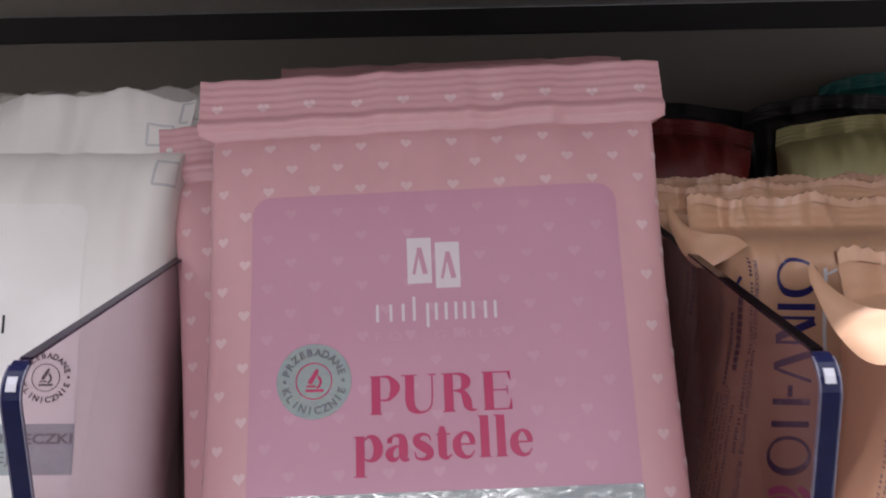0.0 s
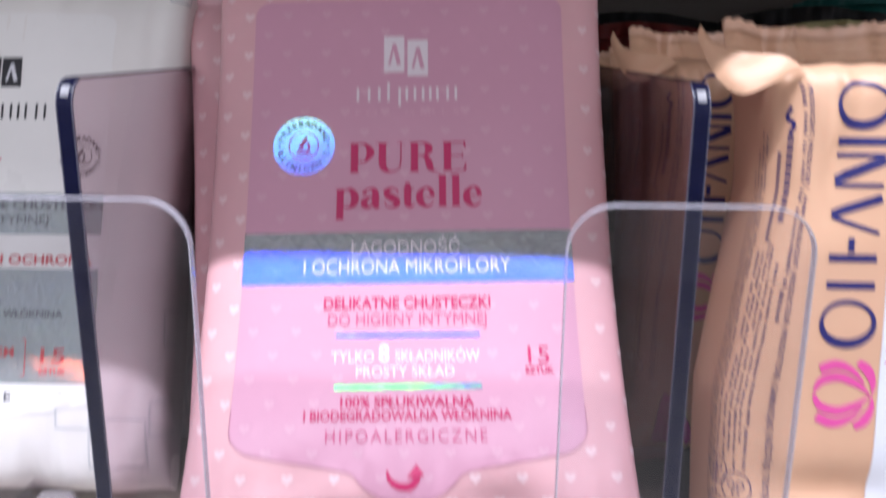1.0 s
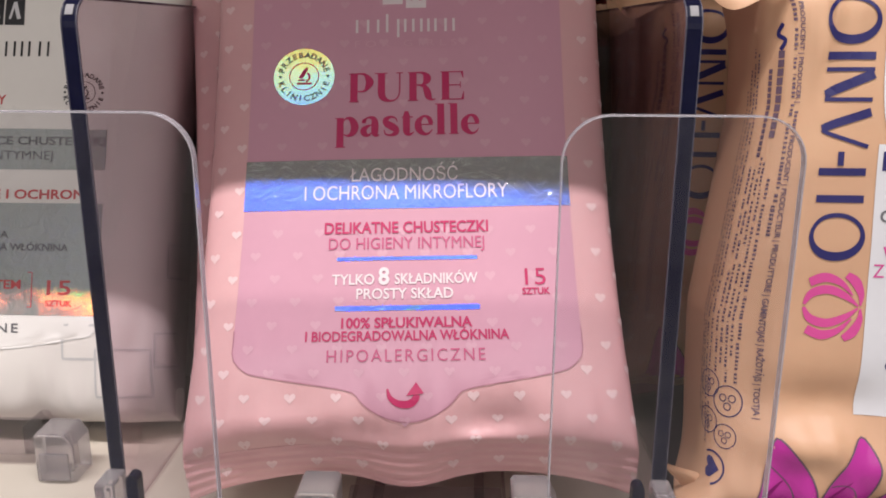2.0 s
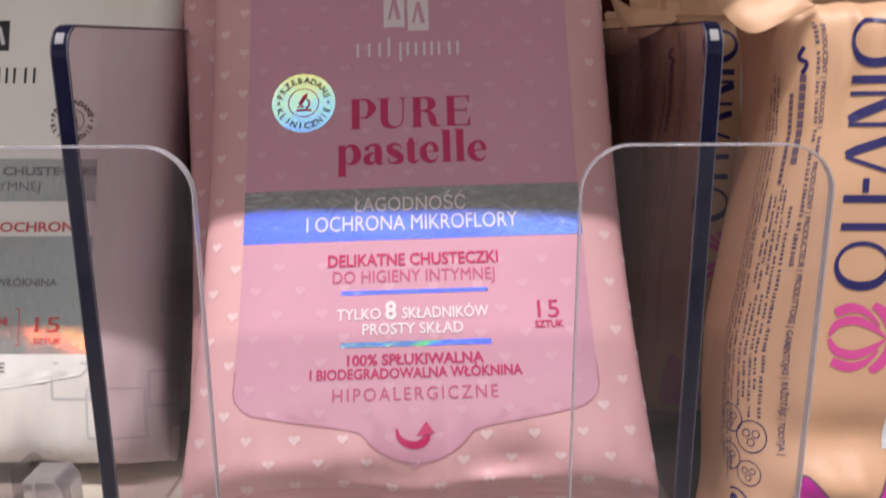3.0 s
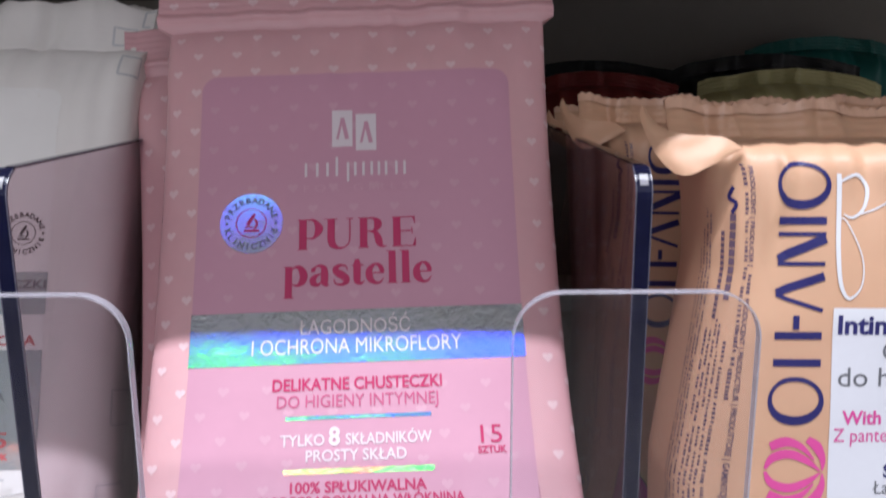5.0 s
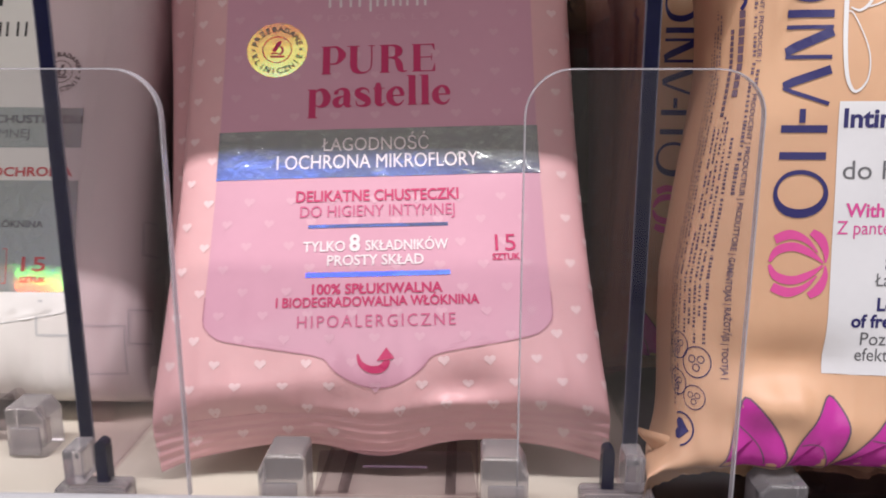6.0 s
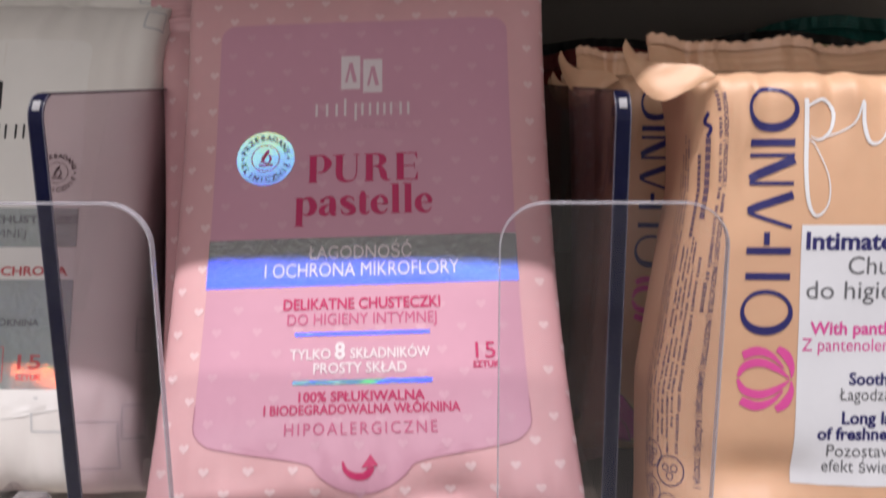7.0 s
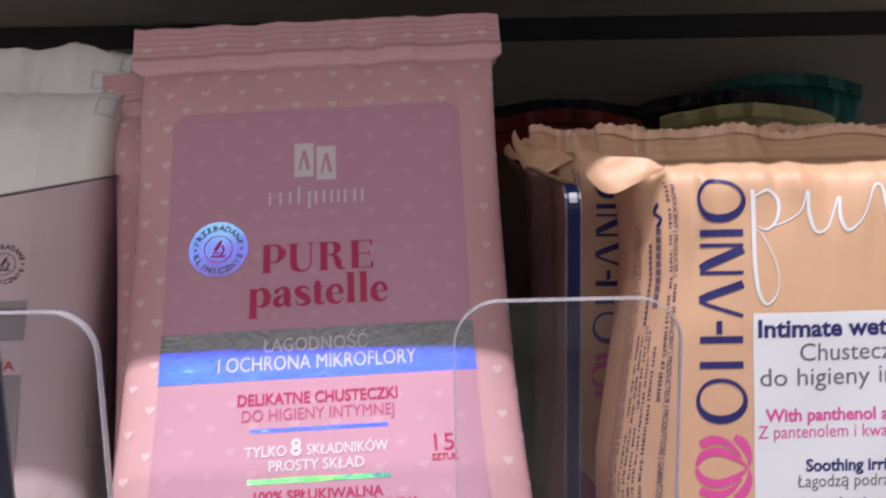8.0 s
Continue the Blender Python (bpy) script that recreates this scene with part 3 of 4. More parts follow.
# ---- acrylic dividers ----
def divider(x, cx, w, side):
    root = new("shelf_divider")
    root.location = (x, 0.104, SHELF)
    top = 0.1165
    r = 0.006
    path = [(0, 0.010), *arc(r, top - r, r, 180, 90, 8), (0.31, top + 0.0005)]
    outline = [*path, (0.31, 0.0015), (0, 0.0015)]
    pane = part("pane", prism(outline, "x", -0.0012, 0.0012), ACRYLIC, root, "clear acrylic pane")
    outer = [(p[0] - 0.0003, p[1] + 0.0002) for p in path]
    part("pane_edge", ribbon(outer[:-2], "x", -0.00135, 0.00135, 0.0006), EDGE_NAVY, root, "dark glossy navy edge")
    part("top_edge", ribbon(outer[-2:], "x", -0.0010, 0.0010, 0.0005), EDGE_TOP, root, "thin smoky top edge")
    # the corner's glint, painted as a pale strip
    part("corner_glint", ribbon([(p[0] - 0.00035, p[1] + 0.00035) for p in path[3:6]], "x", -0.0008, 0.0008, 0.0004), EDGE_SHINE, root, "pale strip with a glint painted on the corner")
    # highlights along both sides of the front edge, painted as lighter strips
    for a, b in ((-0.00165, -0.0014), (0.0014, 0.00165)):
        part("edge_highlight", ribbon(outer[:-3], "x", a, b, 0.0005), EDGE_HIGHLIGHT, root, "thin strip with an edge highlight painted in")
    # front lip
    zt, zb, rr = 0.0954, 0.006, 0.009
    lip_path = [(cx - w, zb), *arc(cx - w + rr, zt - rr, rr, 180, 90, 8), *arc(cx + w - rr, zt - rr, rr, 90, 0, 8), (cx + w, zb)]
    lip = part("front_lip", prism(lip_path, "y", -0.0115, -0.0097), LIP_CLEAR, root, "clear acrylic stop with rounded corners")
    lip.visible_shadow = False
    # pale rim: the edge's shine is put into its colour
    edge = part("lip_edge", ribbon(lip_path, "y", -0.0116, -0.0096, 0.00028), EDGE_SHINE, lip, "pale rim with shine put into its colour")
    edge.visible_shadow = False
    # clip-on foot
    foot = part("foot", box(min(-0.0045 * side, 0.0115 * side), max(-0.0045 * side, 0.0115 * side), -0.0095, -0.002, 0.0, 0.006, 0.0012), FROSTED, root, "clear plastic clip foot")
    part("foot_post", box(-0.0022, 0.0022, -0.0080, -0.0005, 0.0062, 0.0145, 0.0006), FROSTED, foot)
    tab = [(side * 0.0055 + p[0], p[1]) for p in [(-0.0013, 0.006), (0.0013, 0.006), *arc(0, 0.0145, 0.0013, 0, 180, 8)]]
    part("tab", prism(tab, "y", -0.006, -0.003), EDGE_NAVY, foot, "small rounded navy tab")
    return tagged(root, "clear acrylic shelf divider with dark navy edge and front stop", "divider", "dividers between the lanes")


for x, cx, w, side in ((-0.0621, 0.0008, 0.0258, 1), (0.0596, -0.0030, 0.0226, -1)):
    divider(x, cx, w, side)


# ---- pusher tracks under the packs ----
def track(x, y, tall=1.0, rib=0.004, under=0.0):
    root = new("pusher_track")
    root.location = (x, y, SHELF + under)
    part("base_plate", box(-0.0185, 0.0185, 0.1005, 0.40, 0.0, 0.0025, 0.0006), TRACK_CLEAR, root, "clear plastic base plate")
    part("front_plate", prism([(-0.0180, 0.0037), (0.0180, 0.0037), (0.0165, 0.0135), (-0.0165, 0.0135)], "y", 0.0985, 0.1000), TRACK_CLEAR, root, "clear sloping front plate")
    for side in (-1, 1):
        part("rib", box(side * 0.012 - 0.0012, side * 0.012 + 0.0012, 0.1005, 0.30, 0.0027, rib, 0.0004), TRACK_CLEAR, root, "clear raised rib")
    part("rule", box(-0.007, 0.007, 0.0980, 0.0984, 0.0105, 0.0108), BROWN_INK, root)
    for side in (-1, 1):
        prof = [(side * 0.0185, 0.0), (side * 0.0285, 0.0), (side * 0.0285, 0.0125 * tall), (side * 0.0265, 0.0165 * tall), (side * 0.0190, 0.0165 * tall), (side * 0.0185, 0.0155 * tall)]
        bm = prism(prof, "y", 0.0915, 0.1010, 0.0006)
        part("stop_block", bm, FROSTED, root, "frosted stop block")
        part("stop_face", box(min(side * 0.0275, side * 0.0200), max(side * 0.0275, side * 0.0200), 0.0905, 0.0914, 0.001, 0.0105 * tall, 0.0004), FROSTED, root)
    return tagged(root, "clear plastic pusher track with two stop blocks", "pusher track", "tracks under the packs")


for x, y, tall, rib, under in ((-0.1095, 0.029, 0.8, 0.0105, 0.0), (0.0080, 0.0, 1.0, 0.004, 0.0), (0.1130, 0.0, 0.55, 0.0045, 0.002)):
    track(x, y, tall, rib, under)


# ---- pink packs ----
def pink_pack():
    root = new("wipes_pack")
    pk = Pack(48.0, 9.5, 167.5, (8.0, 13.5), 4.2, power=6.0, ends=5.0, wrinkle=0.7, crimp=0.10, low_crimp=0.26, lift=0.9, cols=110, seed=2.0, slack=0.25, tip=(0.0, 3.5), droop=2.2, ridge=0.5, tuck=8.0, jut=2.2, top=0.35, step=3.0,
              bumps=((10, 9, 12, 5, 1.4), (-8, 11, 18, 3.5, -1.6), (21, 13.5, 9, 5, -2.8), (16, 9, 4, 2, 1.6), (-30, 13, 14, 4, 1.2), (-34, 8, 16, 3, -1.2), (36, 12, 9, 7, 1.0), (2, 146, 40, 5, -0.8)))
    pk.film("film", PINK_FILM, root)
    ox = 1.4
    half = 38.1
    rows = [(137.2 - 4 + 4 * math.sin(radians(a)), half - 4 + 4 * math.cos(radians(a))) for a in range(90, -1, -15)]
    rows += [(0.5 * v, half) for v in range(262, 62, -3)]
    rows += [(30, half), (28.2, half - 0.5), (26.6, half - 1.9), (25.4, half - 3.6), (24.9, 32.8), (24.3, 29.6), (23.7, 26.5), (23.1, 22.7), (22.5, 19.0), (22.0, 16.0), (21.5, 13.6), (20.9, 11.7)]
    rows += [(27.3 - 13.0 * math.cos(radians(a)), 13.0 * math.sin(radians(a))) for a in range(57, 0, -4)]
    pk.print_on("label_panel", rows_shape([(v, -w, w) for v, w in rows], 64), PINK_PANEL, root, 0.16, "mauve pink adhesive label with a pull tab")
    low = [(v, w) for v, w in rows if v < 36]
    pk.print_on("label_rim", join(stroke([(w, v) for v, w in low], 0.22), stroke([(-w, v) for v, w in low], 0.22)), RIM_INK, root, 0.3)
    lit, pale = [], []
    rnd = random.Random(4)
    for j in range(0, 31):
        for i in range(-6, 7):
            x, v = i * 9.75 + (4.9 if j % 2 else 0) - 0.6, 3.7 + j * 5.4
            if abs(x) > 51 or v < 2 or v > 164 or 152.5 < v < 156:
                continue
            w = 0
            for (v0, w0), (v1, w1) in zip(rows, rows[1:]):
                if v1 <= v <= v0:
                    w = w1 + (w0 - w1) * (v - v1) / max(1e-6, v0 - v1)
            near = abs(abs(x) - w) < 1.2
            h = heart(x, v, 1.25 + rnd.uniform(-0.06, 0.06), rnd.uniform(-0.06, 0.06))
            if abs(x) < w - 1.2:
                if 62 < v < 77.5:
                    continue
                pale.append(h)
            elif not near:
                lit.append(h)
    pk.print_on("heart_pattern", join(*lit), HEART_WHITE, root, 0.14, "small pale printed hearts", "stuff")
    pk.print_on("faint_heart_pattern", join(*pale), HEART_PALE, root, 0.24, "faint printed hearts", "stuff")
    pk.print_on("foil_band", rect(-38.2, 38.2, 63.3, 75.6), FOIL, root, 0.28, "blue and silver holographic foil band")

    def words(name, shape, ink, off=0.4):
        pk.print_on(name, ([(x + ox, v) for x, v in shape[0]], shape[1]), ink, root, off)

    plates, marks = emblem(-7.2, 126.5, 5.0, 9.8, 0.8, 1.1)
    words("maker_emblem", plates, WHITE_INK, 0.3)
    words("emblem_mark", marks, PINK_PANEL, 0.42)
    for bar in wordmark_bars(-14.0, 10.9, 108.9, 3.6, 0.6):
        words("wordmark_bar", bar, WHITE_INK)
    words("audience_line", line("FOR GIRLS", -14.0, 11.1, 105.0, 1.7, 0.0, 1.6), HEART_PALE)
    words("product_line", display_word(TITLE_TOP, -15.2, 90.4), MAGENTA)
    words("product_word", display_word(TITLE_FOOT, -18.3, 81.5), MAGENTA)
    words("band_line", line("ŁAGODNOŚĆ", -14.6, 10.8, 70.0, 3.3), WHITE_INK)
    words("band_line", line("I OCHRONA MIKROFLORY", -25.3, 22.4, 65.5, 3.5), WHITE_INK)
    words("claim_line", line("DELIKATNE CHUSTECZKI", -20.3, 17.5, 57.3, 2.7, 0.02), MAGENTA)
    words("claim_line", line("DO HIGIENY INTYMNEJ", -19.2, 16.5, 53.5, 2.7), MAGENTA_PALE)
    words("foil_rule", rect(-17.2, 14.8, 50.8, 51.6, 4), FOIL_LINE, 0.3)
    words("claim_line", line("TYLKO", -18.2, -8.6, 45.2, 2.4, 0.015), WHITE_INK)
    words("claim_figure", line("8", -7.7, -5.2, 45.2, 3.9, 0.03), WHITE_INK)
    words("claim_line", line("SKŁADNIKÓW", -4.0, 14.7, 45.2, 2.4, 0.015), WHITE_INK)
    words("claim_line", line("PROSTY SKŁAD", -12.6, 9.1, 41.8, 2.4, 0.015), WHITE_INK)
    words("foil_rule", rect(-17.3, 14.9, 39.1, 40.2, 4), FOIL_LINE, 0.3)
    words("claim_line", line("100% SPŁUKIWALNA", -15.8, 13.1, 35.2, 2.3, 0.025), MAGENTA)
    words("claim_line", line("I BIODEGRADOWALNA WŁÓKNINA", -23.6, 21.0, 32.3, 2.2, 0.02), MAGENTA)
    words("claim_line", line("HIPOALERGICZNE", -18.8, 15.6, 27.6, 2.7, 0.0, 1.25), MAGENTA_PALE)
    words("count_figure", line("15", 25.3, 29.9, 44.5, 3.8), MAGENTA)
    words("count_word", line("SZTUK", 24.5, 30.7, 42.3, 1.5, 0.025), MAGENTA)
    tail = smooth_path([(-5.6, 21.6, 0.25), (-5.0, 19.6, 0.7), (-3.2, 18.3, 1.0), (-1.0, 18.2, 1.1), (0.3, 19.3, 1.0), (0.6, 20.3, 0.9)])
    words("pull_arrow", join(stroke(tail, 1.5), ([(-1.6, 20.0), (2.2, 20.5), (0.5, 23.0)], [(0, 1, 2)])), MAGENTA)
    badge_parts(pk, root, -26.4 + ox, 97.5, 7.5, BADGE, GREY_INK)
    return tagged(root, "pink film pack of wet wipes with small white hearts", "wipes pack", "pink wipes packs in the middle lane")


LEAN_PINK = pose(0.0041, 0.0965, 1.2488, -29.2) @ pose(0, 0, 0, 0, -1.8, 0)
pink = pink_pack()
pink.matrix_world = LEAN_PINK
copy_thing(pink, pose(-0.0012, 0.1170, 1.2400, -28.5) @ pose(0, 0, 0, 0, -5.8, 0))
copy_thing(pink, pose(0.0045, 0.1440, 1.2490, -28.5) @ pose(0, 0, 0, 0, -3.2, 0))
copy_thing(pink, pose(0.0060, 0.1670, 1.2500, -28.0) @ pose(0, 0, 0, 0, -1.0, 0))


# ---- white packs ----
def white_pack():
    root = new("wipes_pack")
    pk = Pack(60.0, 14.0, 168.0, (6.5, 17.0), 0.6, power=5.0, ends=7.0, wrinkle=1.5, crimp=0.015, teeth=0.25, seed=7.0, slack=0.6, ridge=0.4, wave=1.6, ragged=1.6, tuck=9.0, under=0.88, nod=5.0, lift=0.7, cols=110,
              bumps=((12, 146, 16, 6, -1.6), (44, 145, 9, 7, -1.2), (-30, 144, 20, 7, 1.0), (30, 151, 14, 4, 0.8)))
    pk.film("film", WHITE_FILM, root)
    rows = [(136.0 - 4 + 4 * math.sin(radians(a)), 38.5 + 4 * math.cos(radians(a))) for a in range(90, -1, -15)] + [(v, 42.5) for v in range(130, 36, -3)]
    rows += [(34.5, 42.5), (33, 42.5), (31.6, 42.0), (30, 40.5), (28.6, 33), (27.4, 26), (26.6, 20), (26.0, 12), (23.5, 9), (21, 5), (20, 0.5)]
    pk.print_on("label_panel", rows_shape([(v, -w, w) for v, w in rows], 36), WHITE_PANEL, root, 0.14, "white adhesive label with a pull tab")
    pk.print_on("label_outline", join(stroke([(w, v) for v, w in rows if v < 34], 0.25), stroke([(-w, v) for v, w in rows if v < 34], 0.25)), GREY_LINE, root, 0.2)
    for x, v, w in ((42, 14, 14), (33, 24, 10), (-40, 12, 14), (57, 22, 10), (49.6, 153.5, 6.5), (57.5, 160.5, 7.0), (56, 141.0, 7.0), (-30, 150, 10), (60, 46, 10), (66, 34, 9)):
        h = w * 0.9
        pk.print_on("square_outline", stroke([(x, v), (x + w / 2, v), (x + w, v), (x + w, v + h / 2), (x + w, v + h), (x + w / 2, v + h), (x, v + h), (x, v + h / 2), (x, v)], 0.7), GREY_LINE, root, 0.12)
    plates, marks = emblem(6.8, 122.8, 5.4, 8.2, 0.4, 0.0)
    pk.print_on("maker_emblem", plates, BLACK_INK, root, 0.3)
    pk.print_on("emblem_mark", marks, CARD_WHITE, root, 0.4)
    for bar in wordmark_bars(-3.5, 25.7, 105.8, 4.2, 0.6):
        pk.print_on("wordmark_bar", bar, BLACK_INK, root, 0.3)
    pk.print_on("claim_line", line("Y", 12.2, 14.6, 92.3, 2.6, 0.01), RED_INK, root, 0.3)
    badge_parts(pk, root, 35.6, 95.8, 6.4, None, BLACK_INK)
    pk.print_on("foil_band", rect(-42.5, 42.5, 74.5, 85.6), FOIL_WHITE, root, 0.24, "grey holographic foil band")
    pk.print_on("foil_band", rect(-42.5, 42.5, 35.4, 65.4), FOIL_WHITE, root, 0.24, "silver holographic foil band")
    for w, x0, x1, v, cap, bold, ink in (("CE CHUSTECZKI", 12.4, 42.2, 81.3, 2.2, 0.03, GREY_INK), ("INTYMNEJ", 11.0, 28.2, 77.2, 2.4, 0.0, GREY_INK), ("E I OCHRONA", 12.6, 40.8, 66.6, 2.5, 0.025, RED_INK),
                                         ("NA", 13.0, 17.6, 56.0, 1.9, 0.03, GREY_INK), ("NA WŁÓKNINA", 13.4, 33.8, 52.6, 1.9, 0.03, GREY_INK), ("SYSTEM", 8.4, 21.6, 42.4, 2.3, 0.02, RED_INK),
                                         ("15", 28.7, 35.1, 40.9, 3.8, 0.01, RED_INK), ("SZTUK", 28.4, 35.6, 37.9, 1.5, 0.03, RED_INK), ("CZNE", 8.0, 21.2, 30.8, 2.4, 0.01, GREY_INK)):
        pk.print_on("claim_line", line(w, x0, x1, v, cap, bold, 1.3 if w == "CZNE" else 1.0), ink, root, 0.34)
    pk.print_on("bracket", join(stroke([(24.6, 37.6), (24.6, 46.8)], 0.25), stroke([(23.4, 46.8), (24.6, 46.8)], 0.25), stroke([(23.4, 37.6), (24.6, 37.6)], 0.25)), RED_INK, root, 0.34)
    return tagged(root, "white film pack of wet wipes with silver foil bands", "wipes pack", "white wipes packs")


white = white_pack()
white.matrix_world = pose(-0.1236, 0.129, 1.2378, -20)
copy_thing(white, pose(-0.1240, 0.1610, 1.2378, -20))
copy_thing(white, pose(-0.1236, 0.1930, 1.2378, -20))
copy_thing(white, pose(-0.1238, 0.2245, 1.2378, -20))


# ---- beige packs ----
def beige_pack():
    root = new("wipes_pack")
    pk = Pack(53.0, 19.0, 125.8, (6.0, 7.2), 7.5, power=4.6, ends=22.0, wrinkle=1.6, crimp=0.11, teeth=0.5, wave=2.0, ragged=1.5, cols=190, seed=13.0, slack=0.9, lift=0.65, ears=17.0, nod=3.5, tip=(3.0, 0.0), jut=14.0, ridge=1.2, pinch=5.0,
              bumps=((-34, 22.5, 9, 4, 3.4), (-22, 18, 8, 4, 1.4), (-31, 31, 12, 5, -2.2), (-46, 40, 4, 18, -1.2), (-44, 110, 8, 9, 1.6), (-20, 114, 18, 5, 1.0), (15, 112, 14, 6, -0.8)))
    pk.film("film", BEIGE_FILM, root)
    # the maker's word, as plain navy shapes up the edge: rings, bars and a wedge
    cx, rx = -31.2, 5.6

    def hoop(v, r):
        out_, in_ = [], []
        for i in range(40):
            a = radians(9 * i)
            out_.append((cx + rx * math.cos(a), v + r * math.sin(a)))
            in_.append((cx + rx * 0.83 * math.cos(a), v + r * 0.72 * math.sin(a) + 0.45))
        return out_ + in_, [(i, (i + 1) % 40, 40 + (i + 1) % 40, 40 + i) for i in range(40)]

    def bar(v, w=1.2, x0=-36.0, x1=-26.4):
        return rect(x0, x1, v - w / 2, v + w / 2, 3)

    for shape in (hoop(66.3, 4.9), bar(74.0, 1.5), bar(79.4, 1.5), rect(-32.0, -30.8, 80.6, 83.4), stroke([(-36.2, 87.6), (-26.4, 84.4)], 0.8), stroke([(-36.2, 87.8), (-26.4, 91.2)], 1.7),
                  bar(93.6, 0.8), stroke([(-36.0, 94.4), (-26.4, 98.6)], 1.9), bar(99.4, 0.8), bar(102.0, 1.5), hoop(108.8, 4.6)):
        pk.print_on("wordmark_shape", shape, NAVY_INK, root, 0.26)
    petals = []
    lx, lv = -31.0, 52.0
    for sgn in (-1, 1):
        petals.append(stroke(smooth_path([(lx - 5.4, lv + sgn * 0.3, 0.4), (lx - 4.0, lv + sgn * 2.6, 1.1), (lx - 0.8, lv + sgn * 3.5, 1.2), (lx + 2.6, lv + sgn * 2.2, 0.9), (lx + 5.2, lv + sgn * 0.2, 0.2)], 5), 1.5))
        petals.append(stroke(smooth_path([(lx - 4.6, lv + sgn * 4.9, 1.2), (lx - 1.5, lv + sgn * 6.0, 1.3), (lx + 1.6, lv + sgn * 4.9, 0.8), (lx + 4.0, lv + sgn * 2.4, 0.2)], 5), 1.5))
        petals.append(stroke(smooth_path([(lx + 2.6, lv + sgn * 6.6, 0.9), (lx + 4.4, lv + sgn * 5.2, 1.3), (lx + 5.6, lv + sgn * 2.6, 0.8), (lx + 5.6, lv + sgn * 0.3, 0.2)], 5), 1.5))
    pk.print_on("lotus_mark", join(*petals), LOTUS_INK, root, 0.26, "pink lotus emblem")
    script = smooth_path([(-24.0, 111.0, 1.4), (-24.1, 104, 1.5), (-24.0, 96, 1.4), (-23.2, 89.5, 1.2), (-21.4, 86.8, 0.9), (-19.2, 89.5, 0.5), (-19.4, 95, 0.4), (-22.4, 101.5, 0.4), (-23.6, 102.5, 0.4)])
    bowl = smooth_path([(-23.8, 109.5, 0.7), (-20.8, 110.8, 1.1), (-18.6, 108.4, 1.3), (-19.2, 104.6, 1.1), (-21.4, 102.6, 0.8), (-23.2, 103.2, 0.4)])
    tail = smooth_path([(-20.5, 103.2, 0.5), (-17.6, 104.0, 0.5), (-14.4, 106.2, 0.6), (-12.7, 110.4, 1.1), (-12.6, 106, 1.4), (-11.2, 102.0, 1.2), (-8.4, 102.8, 0.7), (-5.8, 109.2, 0.8), (-5.8, 105, 1.3), (-4.2, 102.0, 1.1), (-1.2, 104.6, 0.6), (1.2, 110.8, 0.8), (2.8, 111.4, 1.0), (3.6, 108.6, 1.3), (4.6, 103, 1.2), (7.4, 100.8, 0.8), (10.5, 103, 0.5)])
    pk.print_on("script_word", join(stroke(script, 0.62), stroke(bowl, 0.60), stroke(tail, 0.60)), CARD_WHITE, root, 0.28, "white handwritten script word")
    card = pk.print_on("text_card", rect(-24.3, 46, 28.8, 84.9), CARD_WHITE, root, 0.2, "white printed text block")
    for w, x0, x1, v, cap, bold, ink in (("Intimate wet", -23.3, 4.6, 79.8, 3.7, 0.03, NAVY_INK), ("Chusteczki", -14.6, 8.8, 74.6, 3.7, 0.0, GREY_INK), ("do higieny", -23.0, 0.6, 69.4, 3.7, 0.0, GREY_INK), ("intymnej", 2.6, 21.0, 69.6, 3.7, 0.0, GREY_INK),
                                         ("With panthenol and", -22.0, 8.0, 61.8, 2.7, 0.025, LOTUS_INK), ("Z pantenolem i kwasem", -23.5, 9.5, 58.2, 2.7, 0.0, LOTUS_INK),
                                         ("Soothing irritation", -13.4, 12.0, 51.0, 2.6, 0.03, NAVY_INK), ("Łagodzą podrażnienia", -15.3, 14.0, 47.6, 2.6, 0.0, GREY_INK),
                                         ("Long lasting", -14.6, 3.0, 42.5, 2.7, 0.03, NAVY_INK), ("of freshness", -19.6, -2.0, 39.0, 2.7, 0.03, NAVY_INK), ("Pozostawia", -17.4, -1.0, 35.2, 2.7, 0.0, GREY_INK), ("efekt świeżości", -18.2, 3.0, 31.8, 2.7, 0.0, GREY_INK)):
        pk.print_on("card_line", line(w, x0, x1, v, cap, bold), ink, card, 0.34)
    # folded corners of the end seals
    def corner_fold(p0, p1, p2, bulge):
        n, verts, faces, row = 12, [], [], {}
        for i in range(n + 1):
            for j in range(n + 1 - i):
                a, b = i / n, j / n
                c = 1 - a - b
                swell = bulge * 27 * a * b * c / 1.0 * 0.5 + bulge * 0.6 * (a * c + b * c)
                p = [a * q0 + b * q1 + c * q2 for q0, q1, q2 in zip(p0, p1, p2)]
                crease = 0.5 * noise.noise((p[0] * 0.3, p[2] * 0.3, 4.0))
                row[i, j] = len(verts)
                verts.append(((p[0] - swell * 0.45) * 0.001, (p[1] - swell + crease) * 0.001, (p[2] + crease * 0.6) * 0.001))
        for i in range(n):
            for j in range(n - i):
                faces.append((row[i, j], row[i + 1, j], row[i, j + 1]))
                if i + j < n - 1:
                    faces.append((row[i + 1, j], row[i + 1, j + 1], row[i, j + 1]))
        m = len(verts)
        verts += [(x + 0.0003, y + 0.0006, z) for x, y, z in verts]
        faces += [tuple(m + k for k in f[::-1]) for f in faces]
        return link_mesh("corner_fold", verts, faces, BEIGE_FILM, root, "creased folded film corner", smooth=True)

    # zigzag rim of the end seal, paler than the film
    rim = []
